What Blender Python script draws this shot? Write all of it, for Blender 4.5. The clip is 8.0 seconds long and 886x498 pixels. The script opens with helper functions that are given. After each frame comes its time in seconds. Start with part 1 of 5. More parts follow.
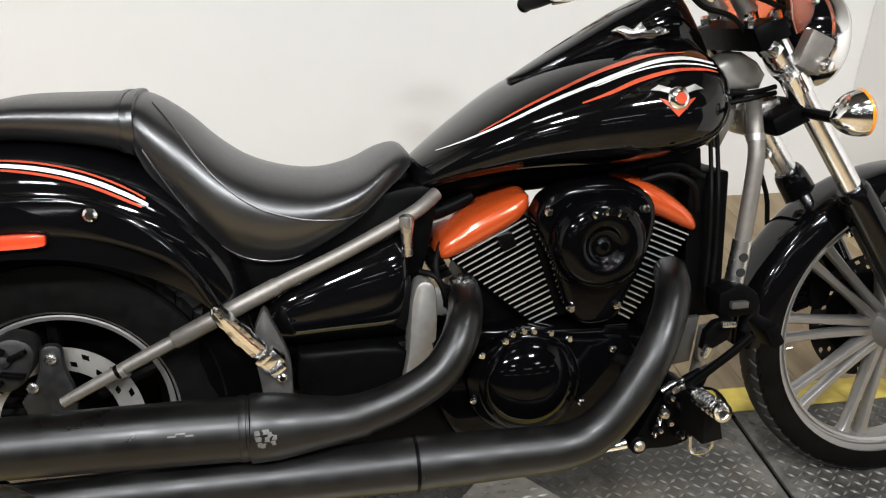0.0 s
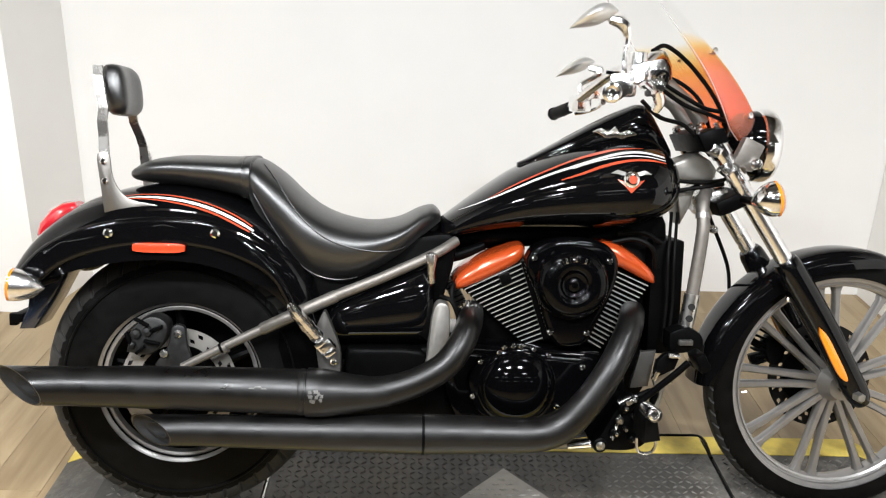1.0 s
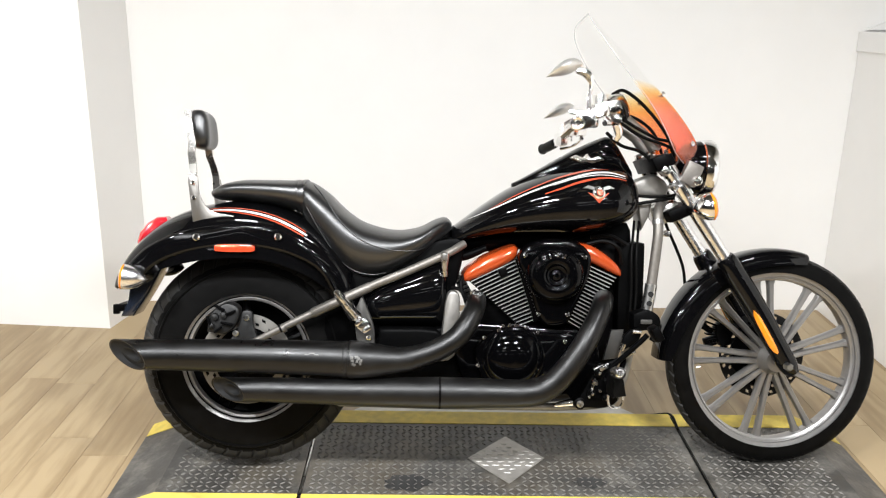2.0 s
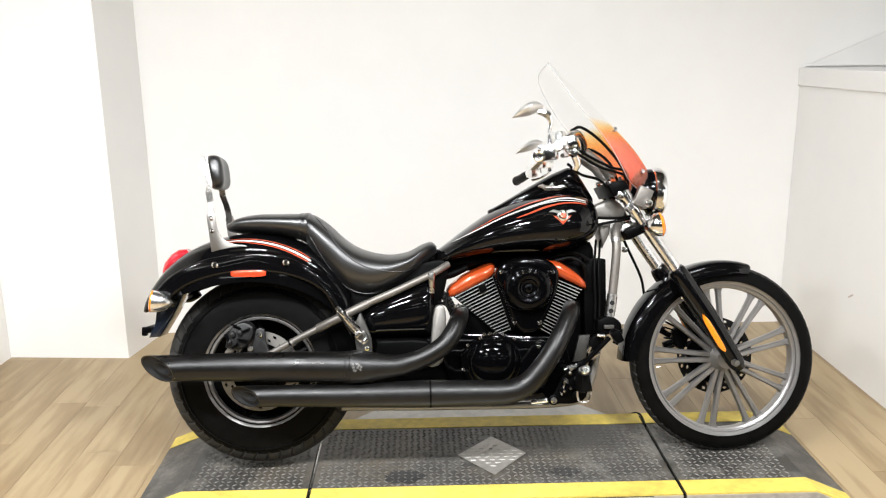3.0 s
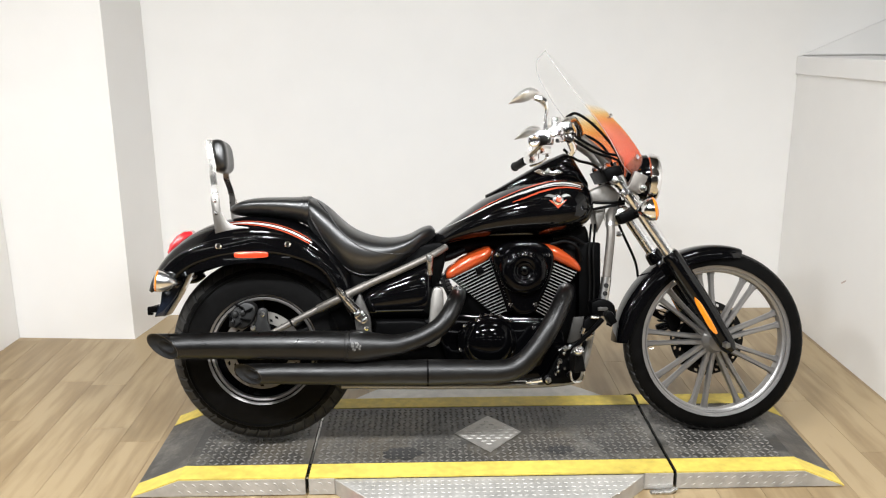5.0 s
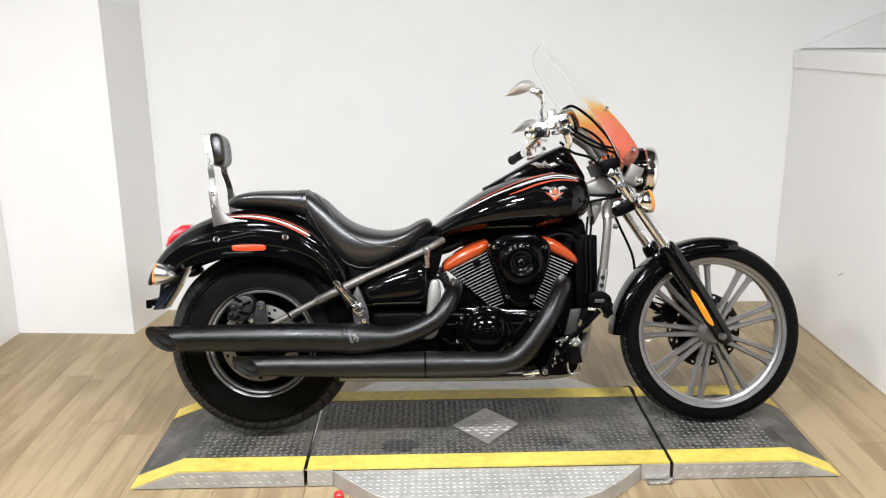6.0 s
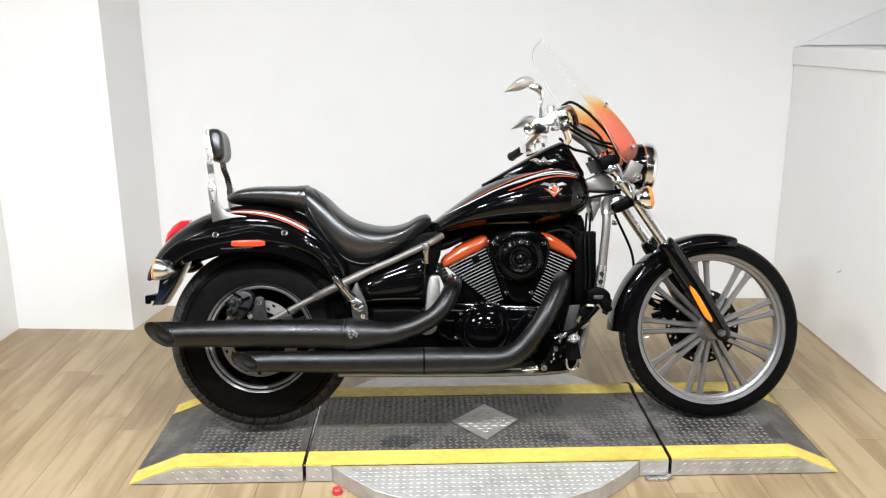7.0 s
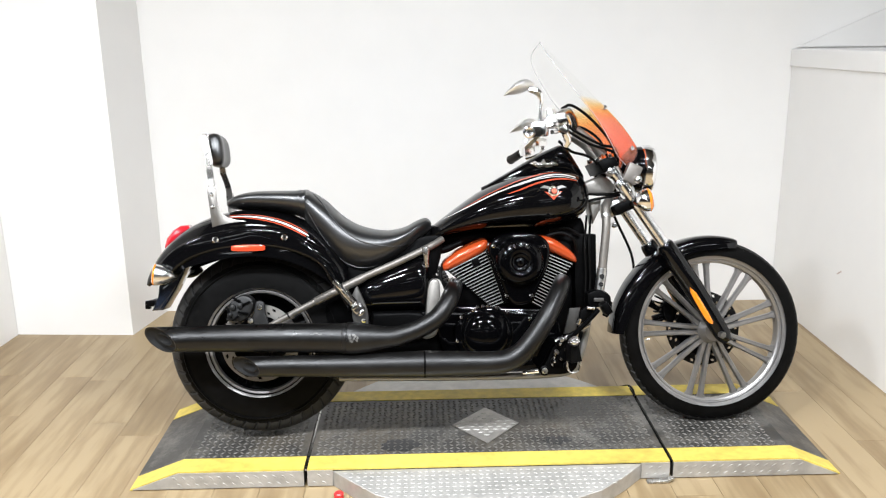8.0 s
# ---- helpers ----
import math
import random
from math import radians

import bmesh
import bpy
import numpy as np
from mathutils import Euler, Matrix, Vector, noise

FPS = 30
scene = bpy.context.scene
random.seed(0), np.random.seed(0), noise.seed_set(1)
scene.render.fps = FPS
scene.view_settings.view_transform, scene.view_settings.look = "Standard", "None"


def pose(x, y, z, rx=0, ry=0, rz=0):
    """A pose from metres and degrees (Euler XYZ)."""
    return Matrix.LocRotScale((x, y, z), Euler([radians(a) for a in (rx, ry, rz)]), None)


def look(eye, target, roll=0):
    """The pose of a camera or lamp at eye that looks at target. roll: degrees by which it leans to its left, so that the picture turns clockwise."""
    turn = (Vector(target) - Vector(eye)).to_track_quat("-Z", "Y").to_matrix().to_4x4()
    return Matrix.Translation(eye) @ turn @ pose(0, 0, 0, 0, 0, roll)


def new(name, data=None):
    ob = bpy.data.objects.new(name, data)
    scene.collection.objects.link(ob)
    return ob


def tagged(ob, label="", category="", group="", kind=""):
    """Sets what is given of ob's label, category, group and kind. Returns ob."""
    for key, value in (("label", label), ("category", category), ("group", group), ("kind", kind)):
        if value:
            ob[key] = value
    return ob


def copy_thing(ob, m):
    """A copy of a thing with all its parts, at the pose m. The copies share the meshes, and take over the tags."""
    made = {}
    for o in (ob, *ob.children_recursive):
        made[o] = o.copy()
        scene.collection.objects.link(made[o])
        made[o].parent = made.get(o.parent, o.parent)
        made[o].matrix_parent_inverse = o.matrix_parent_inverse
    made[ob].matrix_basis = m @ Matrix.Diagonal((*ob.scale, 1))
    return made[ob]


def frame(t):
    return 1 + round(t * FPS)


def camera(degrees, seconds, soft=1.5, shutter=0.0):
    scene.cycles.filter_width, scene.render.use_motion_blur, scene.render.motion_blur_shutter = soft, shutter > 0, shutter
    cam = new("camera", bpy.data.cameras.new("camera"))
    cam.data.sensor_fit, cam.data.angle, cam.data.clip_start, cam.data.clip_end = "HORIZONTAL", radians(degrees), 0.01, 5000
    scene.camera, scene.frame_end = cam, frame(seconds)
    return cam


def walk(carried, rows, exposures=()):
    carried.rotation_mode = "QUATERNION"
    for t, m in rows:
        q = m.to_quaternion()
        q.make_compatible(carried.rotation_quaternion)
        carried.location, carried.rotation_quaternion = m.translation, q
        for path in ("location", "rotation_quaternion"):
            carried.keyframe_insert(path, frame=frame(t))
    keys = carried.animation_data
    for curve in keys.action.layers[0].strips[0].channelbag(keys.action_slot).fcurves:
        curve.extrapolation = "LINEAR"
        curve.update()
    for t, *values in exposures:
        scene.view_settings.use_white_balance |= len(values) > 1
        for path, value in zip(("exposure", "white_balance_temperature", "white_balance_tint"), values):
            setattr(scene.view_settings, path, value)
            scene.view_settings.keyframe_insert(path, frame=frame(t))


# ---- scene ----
cam = camera(54.9, 8.0, 1.2)
PATH = [
    (0, (0.45, -1.359, 1.363), (0.763, 0.377, 0.419), 1.4),
    (0.2, (0.466, -1.481, 1.365), (0.665, 0.295, 0.467), 0.4),
    (0.5, (0.531, -1.643, 1.39), (0.591, 0.186, 0.584), 1.2),
    (0.7, (0.56, -1.753, 1.407), (0.634, 0.088, 0.631), 2.7),
    (1, (0.581, -1.929, 1.454), (0.641, -0.061, 0.742), 2.0),
    (1.2, (0.549, -2.051, 1.464), (0.631, -0.156, 0.831), 1.3),
    (1.5, (0.514, -2.215, 1.467), (0.691, -0.315, 0.869), 1.1),
    (1.7, (0.506, -2.327, 1.475), (0.657, -0.417, 0.9), 0.4),
    (2, (0.563, -2.497, 1.485), (0.599, -0.584, 0.904), 1.2),
    (2.2, (0.607, -2.587, 1.509), (0.654, -0.668, 0.944), 1.3),
    (3.3, (0.575, -2.92, 1.529), (0.618, -0.98, 1.046), -1.1),
    (3.5, (0.595, -2.925, 1.529), (0.626, -0.984, 1.046), -1.0),
    (4, (0.607, -2.919, 1.543), (0.689, -0.979, 1.061), -0.6),
    (4.5, (0.609, -2.938, 1.529), (0.635, -1.0, 1.038), -0.4),
    (4.7, (0.604, -2.942, 1.528), (0.64, -1.007, 1.021), -0.4),
    (5.8, (0.611, -2.96, 1.513), (0.651, -1.029, 0.991), -0.3),
    (6, (0.614, -2.963, 1.511), (0.652, -1.032, 0.99), -0.5),
    (6.5, (0.615, -2.967, 1.509), (0.658, -1.036, 0.989), -0.3),
    (7, (0.617, -2.965, 1.507), (0.655, -1.037, 0.98), -0.4),
    (7.5, (0.612, -2.964, 1.508), (0.646, -1.033, 0.987), -1.1),
    (8, (0.611, -2.964, 1.508), (0.653, -1.033, 0.988), -0.7),
]
walk(cam, [(t, look(eye, target, roll)) for t, eye, target, roll in PATH],
     [(0, -0.58, 6350, 10), (0.8, -0.42, 6320, 10), (1.6, -0.31, 6320, 10), (2.2, -0.28, 6400, 10), (3.3, -0.30, 6400, 10), (3.6, -0.32, 6400, 10), (4.7, -0.48, 6400, 10), (5.8, -0.51, 6250, 10), (6.8, -0.45, 6150, 10), (8.0, -0.33, 6150, 10)])


# ---- light ----
world = bpy.data.worlds.new("world")
scene.world = world
world.use_nodes = True
world.node_tree.nodes["Background"].inputs[0].default_value = (0.9, 0.95, 1.0, 1)
world.node_tree.nodes["Background"].inputs[1].default_value = 0.0


def ceiling_lamp_light(x, y, z, sx, sy, watts):
    data = bpy.data.lights.new("tube_light", "AREA")
    data.shape, data.size, data.size_y, data.energy = "RECTANGLE", sx, sy, watts
    data.color = (0.985, 0.995, 1.0)
    ob = new("tube_light", data)
    ob.matrix_world = pose(x, y, z)
    return ob


LAMPS = [(-0.1, -0.9), (1.8, -0.9), (-1.45, -2.1), (0.0, -2.1), (1.45, -2.1), (-0.6, -3.4), (2.3, -3.4)]
ROW_WATTS = {-0.9: 11, -2.1: 69, -3.4: 18}
for lx, ly in LAMPS:
    ceiling_lamp_light(lx, ly, 2.92, 0.45, 0.05, ROW_WATTS[ly])
    ceiling_lamp_light(lx, ly - 0.13, 2.92, 0.45, 0.05, ROW_WATTS[ly])
FAR_LAMPS = [(x, y) for x in (-3.6, -1.2, 1.2, 3.6, 6.0) for y in (-4.6, -7.0)]
for lx, ly in FAR_LAMPS:
    ceiling_lamp_light(lx, ly - 0.065, 2.92, 1.15, 0.12, 7)


# ---- materials ----
def mat(name, color, rough=0.5, metal=0.0, grain=0.0, scale=40.0, bump=0.0, var=0.0, coat=0.0, spec=0.5, each=0.0):
    """A node material: base colour varied by noise at two scales, roughness varied, fine bump."""
    m = bpy.data.materials.new(name)
    m.use_nodes = True
    nt = m.node_tree
    b = nt.nodes["Principled BSDF"]
    b.inputs["Base Color"].default_value = (*color, 1)
    b.inputs["Roughness"].default_value = rough
    b.inputs["Metallic"].default_value = metal
    b.inputs["Specular IOR Level"].default_value = spec
    b.inputs["Coat Weight"].default_value = coat
    b.inputs["Coat Roughness"].default_value = 0.03
    if var or grain or bump or each:
        tc = nt.nodes.new("ShaderNodeTexCoord")
        n1 = nt.nodes.new("ShaderNodeTexNoise")
        n1.inputs["Scale"].default_value = scale
        n1.inputs["Detail"].default_value = 6
        n2 = nt.nodes.new("ShaderNodeTexNoise")
        n2.inputs["Scale"].default_value = scale / 12
        n2.inputs["Detail"].default_value = 4
        for n in (n1, n2):
            nt.links.new(tc.outputs["Object"], n.inputs["Vector"])
        add = nt.nodes.new("ShaderNodeMath")
        add.operation = "ADD"
        nt.links.new(n1.outputs[0], add.inputs[0])
        nt.links.new(n2.outputs[0], add.inputs[1])
        last = add
        if each:
            info = nt.nodes.new("ShaderNodeObjectInfo")
            mul = nt.nodes.new("ShaderNodeMath")
            mul.operation = "MULTIPLY_ADD"
            mul.inputs[1].default_value = each
            nt.links.new(info.outputs["Random"], mul.inputs[0])
            nt.links.new(add.outputs[0], mul.inputs[2])
            last = mul
        rng = nt.nodes.new("ShaderNodeMapRange")
        rng.inputs["From Min"].default_value, rng.inputs["From Max"].default_value = 0.6, 1.4 + each
        rng.inputs["To Min"].default_value, rng.inputs["To Max"].default_value = 1 - var, 1 + var
        nt.links.new(last.outputs[0], rng.inputs["Value"])
        mix = nt.nodes.new("ShaderNodeMix")
        mix.data_type, mix.blend_type = "RGBA", "MULTIPLY"
        mix.inputs["Factor"].default_value = 1
        mix.inputs["A"].default_value = (*color, 1)
        nt.links.new(rng.outputs[0], mix.inputs["B"])
        nt.links.new(mix.outputs["Result"], b.inputs["Base Color"])
        if grain:
            r2 = nt.nodes.new("ShaderNodeMapRange")
            r2.inputs["From Min"].default_value, r2.inputs["From Max"].default_value = 0.6, 1.4
            r2.inputs["To Min"].default_value, r2.inputs["To Max"].default_value = max(0.02, rough - grain), min(1, rough + grain)
            nt.links.new(add.outputs[0], r2.inputs["Value"])
            nt.links.new(r2.outputs[0], b.inputs["Roughness"])
        if bump:
            bp = nt.nodes.new("ShaderNodeBump")
            bp.inputs["Strength"].default_value = 1.0
            bp.inputs["Distance"].default_value = bump
            nt.links.new(n1.outputs[0], bp.inputs["Height"])
            nt.links.new(bp.outputs[0], b.inputs["Normal"])
    return m


wall_paint = mat("wall_paint", (0.83, 0.817, 0.792), 0.34, var=0.02, scale=6, bump=0.0006, grain=0.06)
# Hall and ceiling colours are set dark to limit bounce on the black parts.
hall_dark = mat("hall_dark", (0.07, 0.068, 0.065), 0.7, var=0.1, scale=4)
trim_paint = mat("trim_paint", (0.82, 0.81, 0.79), 0.35, var=0.015, scale=9)
ceiling_dark = mat("ceiling_dark", (0.14, 0.14, 0.138), 0.8, var=0.03, scale=20)
black_paint = mat("black_paint", (0.002, 0.002, 0.0023), 0.045, spec=0.31, var=0.1, scale=30)
satin_black = mat("satin_black", (0.0014, 0.0014, 0.0015), 0.4, var=0.2, scale=50, grain=0.08, bump=0.0002, spec=0.045)
engine_black = mat("engine_black", (0.0011, 0.0011, 0.0013), 0.05, var=0.2, scale=60, grain=0.03, spec=0.14)
exhaust_black = mat("exhaust_black", (0.0032, 0.003, 0.0028), 0.36, var=0.6, scale=24, grain=0.14, bump=0.0003, spec=0.4)
rubber = mat("rubber", (0.0024, 0.0023, 0.0022), 0.5, var=0.6, scale=34, grain=0.12, bump=0.0004, spec=0.07)
tread_rubber = mat("tread_rubber", (0.019, 0.018, 0.0165), 0.62, var=0.6, scale=50, grain=0.12, bump=0.0006, spec=0.3)
leather = mat("leather", (0.0030, 0.0031, 0.0034), 0.36, var=0.3, scale=150, grain=0.06, bump=0.00008, spec=0.88)
leather.node_tree.nodes["Principled BSDF"].inputs["IOR"].default_value = 1.60
leather.node_tree.nodes["Principled BSDF"].inputs["Sheen Weight"].default_value = 0.07
leather.node_tree.nodes["Principled BSDF"].inputs["Sheen Roughness"].default_value = 0.35
chrome = mat("chrome", (0.88, 0.88, 0.885), 0.10, 1.0, var=0.05, scale=30, grain=0.03)
disc_steel = mat("disc_steel", (0.44, 0.42, 0.39), 0.45, 0.45, var=0.3, scale=25, grain=0.1)
fork_chrome = mat("fork_chrome", (0.86, 0.86, 0.87), 0.24, 1.0, var=0.05, scale=40, grain=0.05)
bar_chrome = mat("bar_chrome", (0.93, 0.93, 0.93), 0.14, 1.0, var=0.04, scale=55, grain=0.05, bump=0.0016)
mirror_back = mat("mirror_back", (0.84, 0.83, 0.80), 0.42, 0.95, var=0.05, scale=30, grain=0.05)
cover_steel = mat("cover_steel", (0.29, 0.275, 0.25), 0.4, 0.5, var=0.35, scale=30, grain=0.12, bump=0.0003)
rail_grey = mat("rail_grey", (0.19, 0.176, 0.158), 0.48, 0.7, var=0.2, scale=70, grain=0.08)
caliper_grey = mat("caliper_grey", (0.006, 0.0058, 0.0055), 0.5, 0.1, var=0.4, scale=80, grain=0.1, bump=0.0005)
polished = mat("polished", (0.28, 0.265, 0.245), 0.38, 0.95, var=0.06, scale=14, grain=0.03)
bar_steel = mat("bar_steel", (0.30, 0.29, 0.275), 0.3, 0.95, var=0.2, scale=20, grain=0.12)
bracket_grey = mat("bracket_grey", (0.075, 0.072, 0.067), 0.45, 0.5, var=0.15, scale=60, grain=0.08)
steel = mat("steel", (0.55, 0.54, 0.52), 0.28, 1.0, var=0.12, scale=60, grain=0.1)
frame_silver = mat("frame_silver", (0.27, 0.258, 0.238), 0.43, 0.75, var=0.12, scale=80, grain=0.08)
rim_silver = mat("rim_silver", (0.30, 0.291, 0.282), 0.36, 0.8, var=0.08, scale=50, grain=0.06)
rim_bright = mat("rim_bright", (0.33, 0.32, 0.31), 0.42, 0.8, var=0.1, scale=50, grain=0.06)
fin_edge = mat("fin_edge", (0.82, 0.82, 0.81), 0.34, 0.9, var=0.1, scale=90, grain=0.1)
orange_paint = mat("orange_paint", (0.47, 0.066, 0.013), 0.22, 0.25, coat=0.8, var=0.08, scale=40)
stripe_red = mat("stripe_red", (0.44, 0.065, 0.03), 0.12, coat=0.8, var=0.25, scale=45)
stripe_white = mat("stripe_white", (0.72, 0.70, 0.68), 0.12, coat=0.8, var=0.06, scale=40)
red_lens = mat("red_lens", (0.50, 0.012, 0.02), 0.08, coat=1.0, var=0.1, scale=60)
orange_lens = mat("orange_lens", (0.75, 0.22, 0.01), 0.12, coat=1.0, var=0.1, scale=90)
reflector_red = mat("reflector_red", (0.62, 0.05, 0.015), 0.15, coat=1.0, var=0.12, scale=120)
blue_black = mat("blue_black", (0.012, 0.016, 0.026), 0.14, coat=0.8, var=0.1, scale=40)
yellow_paint = mat("yellow_paint", (0.60, 0.46, 0.085), 0.62, var=0.32, scale=34, grain=0.1, bump=0.0004)


def deck_material():
    """Black anti-slip paint, worn and dusty grey in patches."""
    m = mat("deck_black", (0.042, 0.0395, 0.0355), 0.5, 0.05, var=0.6, scale=60, grain=0.14, bump=0.0006)
    nt = m.node_tree
    b = nt.nodes["Principled BSDF"]
    old = b.inputs["Base Color"].links[0].from_socket
    tc = nt.nodes.new("ShaderNodeTexCoord")
    n = nt.nodes.new("ShaderNodeTexNoise")
    n.inputs["Scale"].default_value, n.inputs["Detail"].default_value, n.inputs["Roughness"].default_value = 6.0, 12, 0.78
    nt.links.new(tc.outputs["Object"], n.inputs["Vector"])
    r = nt.nodes.new("ShaderNodeMapRange")
    r.inputs["From Min"].default_value, r.inputs["From Max"].default_value = 0.47, 0.66
    nt.links.new(n.outputs[0], r.inputs["Value"])
    mx = nt.nodes.new("ShaderNodeMix")
    mx.data_type = "RGBA"
    mx.inputs["B"].default_value = (0.155, 0.144, 0.127, 1)
    nt.links.new(r.outputs[0], mx.inputs["Factor"])
    nt.links.new(old, mx.inputs["A"])
    grime = nt.nodes.new("ShaderNodeTexNoise")
    grime.inputs["Scale"].default_value, grime.inputs["Detail"].default_value, grime.inputs["Roughness"].default_value = 3.1, 10, 0.7
    nt.links.new(tc.outputs["Object"], grime.inputs["Vector"])
    r2 = nt.nodes.new("ShaderNodeMapRange")
    r2.inputs["From Min"].default_value, r2.inputs["From Max"].default_value = 0.5, 0.68
    r2.inputs["To Max"].default_value = 0.75
    nt.links.new(grime.outputs[0], r2.inputs["Value"])
    mx2 = nt.nodes.new("ShaderNodeMix")
    mx2.data_type = "RGBA"
    mx2.inputs["B"].default_value = (0.060, 0.045, 0.026, 1)
    nt.links.new(r2.outputs[0], mx2.inputs["Factor"])
    nt.links.new(mx.outputs["Result"], mx2.inputs["A"])
    nt.links.new(mx2.outputs["Result"], b.inputs["Base Color"])
    return m


deck_black = deck_material()
deck_tread = mat("deck_tread", (0.125, 0.118, 0.106), 0.5, 0.2, var=0.6, scale=9, grain=0.1)
tread_plate = mat("tread_plate", (0.44, 0.425, 0.395), 0.42, 0.4, var=0.3, scale=26, grain=0.12, bump=0.0003)
red_plastic = mat("red_plastic", (0.6, 0.03, 0.03), 0.35, var=0.05, scale=40)
hole_black = mat("hole_black", (0.003, 0.003, 0.003), 0.8, var=0.1)


def wood_material():
    m = bpy.data.materials.new("wood_laminate")
    m.use_nodes = True
    nt = m.node_tree
    b = nt.nodes["Principled BSDF"]
    tc = nt.nodes.new("ShaderNodeTexCoord")
    info = nt.nodes.new("ShaderNodeObjectInfo")
    mp = nt.nodes.new("ShaderNodeMapping")
    mp.inputs["Scale"].default_value = (0.8, 6.5, 1)
    nt.links.new(tc.outputs["Object"], mp.inputs["Vector"])
    off = nt.nodes.new("ShaderNodeVectorMath")
    off.operation = "ADD"
    sc = nt.nodes.new("ShaderNodeVectorMath")
    sc.operation = "SCALE"
    sc.inputs[0].default_value = (31, 17, 9)
    nt.links.new(info.outputs["Random"], sc.inputs["Scale"])
    nt.links.new(mp.outputs[0], off.inputs[0])
    nt.links.new(sc.outputs[0], off.inputs[1])
    g = nt.nodes.new("ShaderNodeTexNoise")
    g.inputs["Scale"].default_value, g.inputs["Detail"].default_value = 5.0, 10
    nt.links.new(off.outputs[0], g.inputs["Vector"])
    k = nt.nodes.new("ShaderNodeTexNoise")
    k.inputs["Scale"].default_value, k.inputs["Detail"].default_value = 2.3, 5
    nt.links.new(off.outputs[0], k.inputs["Vector"])
    add = nt.nodes.new("ShaderNodeMath")
    add.operation = "MULTIPLY_ADD"
    add.inputs[1].default_value = 0.55
    nt.links.new(g.outputs[0], add.inputs[0])
    nt.links.new(k.outputs[0], add.inputs[2])
    add2 = nt.nodes.new("ShaderNodeMath")
    add2.operation = "MULTIPLY_ADD"
    add2.inputs[1].default_value = 0.27
    nt.links.new(info.outputs["Random"], add2.inputs[0])
    nt.links.new(add.outputs[0], add2.inputs[2])
    ramp = nt.nodes.new("ShaderNodeValToRGB")
    e = ramp.color_ramp.elements
    e[0].position, e[0].color = 0.53, (0.198, 0.132, 0.063, 1)
    e[1].position, e[1].color = 1.0, (0.345, 0.258, 0.144, 1)
    mid = e.new(0.82)
    mid.color = (0.266, 0.190, 0.099, 1)
    nt.links.new(add2.outputs[0], ramp.inputs["Fac"])
    nt.links.new(ramp.outputs[0], b.inputs["Base Color"])
    b.inputs["Roughness"].default_value = 0.42
    bp = nt.nodes.new("ShaderNodeBump")
    bp.inputs["Distance"].default_value = 0.0004
    nt.links.new(g.outputs[0], bp.inputs["Height"])
    nt.links.new(bp.outputs[0], b.inputs["Normal"])
    return m


wood = wood_material()


def screen_material():
    """Clear acrylic that turns orange towards its foot."""
    m = bpy.data.materials.new("screen_acrylic")
    m.use_nodes = True
    nt = m.node_tree
    nt.nodes.remove(nt.nodes["Principled BSDF"])
    out = nt.nodes["Material Output"]
    tc = nt.nodes.new("ShaderNodeTexCoord")
    sep = nt.nodes.new("ShaderNodeSeparateXYZ")
    nt.links.new(tc.outputs["Object"], sep.inputs[0])
    rng = nt.nodes.new("ShaderNodeMapRange")
    rng.inputs["From Min"].default_value, rng.inputs["From Max"].default_value = 1.085, 1.175
    nt.links.new(sep.outputs["Z"], rng.inputs["Value"])
    tint = nt.nodes.new("ShaderNodeMapRange")
    tint.inputs["From Min"].default_value, tint.inputs["From Max"].default_value = 0.93, 1.175
    nt.links.new(sep.outputs["Z"], tint.inputs["Value"])
    ramp = nt.nodes.new("ShaderNodeValToRGB")
    els = ramp.color_ramp.elements
    els[0].position, els[0].color = 0.1, (0.97, 0.36, 0.05, 1)
    els[1].position, els[1].color = 1.0, (0.994, 0.994, 0.992, 1)
    for at_pos, col in ((0.5, (1.0, 0.47, 0.05, 1)), (0.72, (1.0, 0.63, 0.18, 1)), (0.88, (1.0, 0.86, 0.56, 1))):
        els.new(at_pos).color = col
    nt.links.new(tint.outputs[0], ramp.inputs["Fac"])
    tr = nt.nodes.new("ShaderNodeBsdfTransparent")
    nt.links.new(ramp.outputs["Color"], tr.inputs[0])
    df = nt.nodes.new("ShaderNodeBsdfDiffuse")
    df.inputs[0].default_value = (0.74, 0.40, 0.36, 1)
    gl = nt.nodes.new("ShaderNodeBsdfGlossy")
    gl.inputs["Roughness"].default_value = 0.03
    inv = nt.nodes.new("ShaderNodeMapRange")
    inv.inputs["To Min"].default_value, inv.inputs["To Max"].default_value = 0.24, 0.0
    nt.links.new(rng.outputs[0], inv.inputs["Value"])
    m1 = nt.nodes.new("ShaderNodeMixShader")
    nt.links.new(inv.outputs[0], m1.inputs[0])
    nt.links.new(tr.outputs[0], m1.inputs[1])
    nt.links.new(df.outputs[0], m1.inputs[2])
    m2 = nt.nodes.new("ShaderNodeMixShader")
    m2.inputs[0].default_value = 0.014
    nt.links.new(m1.outputs[0], m2.inputs[1])
    nt.links.new(gl.outputs[0], m2.inputs[2])
    nt.links.new(m2.outputs[0], out.inputs["Surface"])
    return m


screen_acrylic = screen_material()


# ---- mesh helpers ----
def mesh_of(name, bm, material, smooth=True, angle=38):
    bmesh.ops.recalc_face_normals(bm, faces=bm.faces)
    me = bpy.data.meshes.new(name)
    bm.to_mesh(me)
    bm.free()
    me.materials.append(material)
    if smooth:
        me.polygons.foreach_set("use_smooth", [True] * len(me.polygons))
        me.set_sharp_from_angle(angle=radians(angle))
    return me


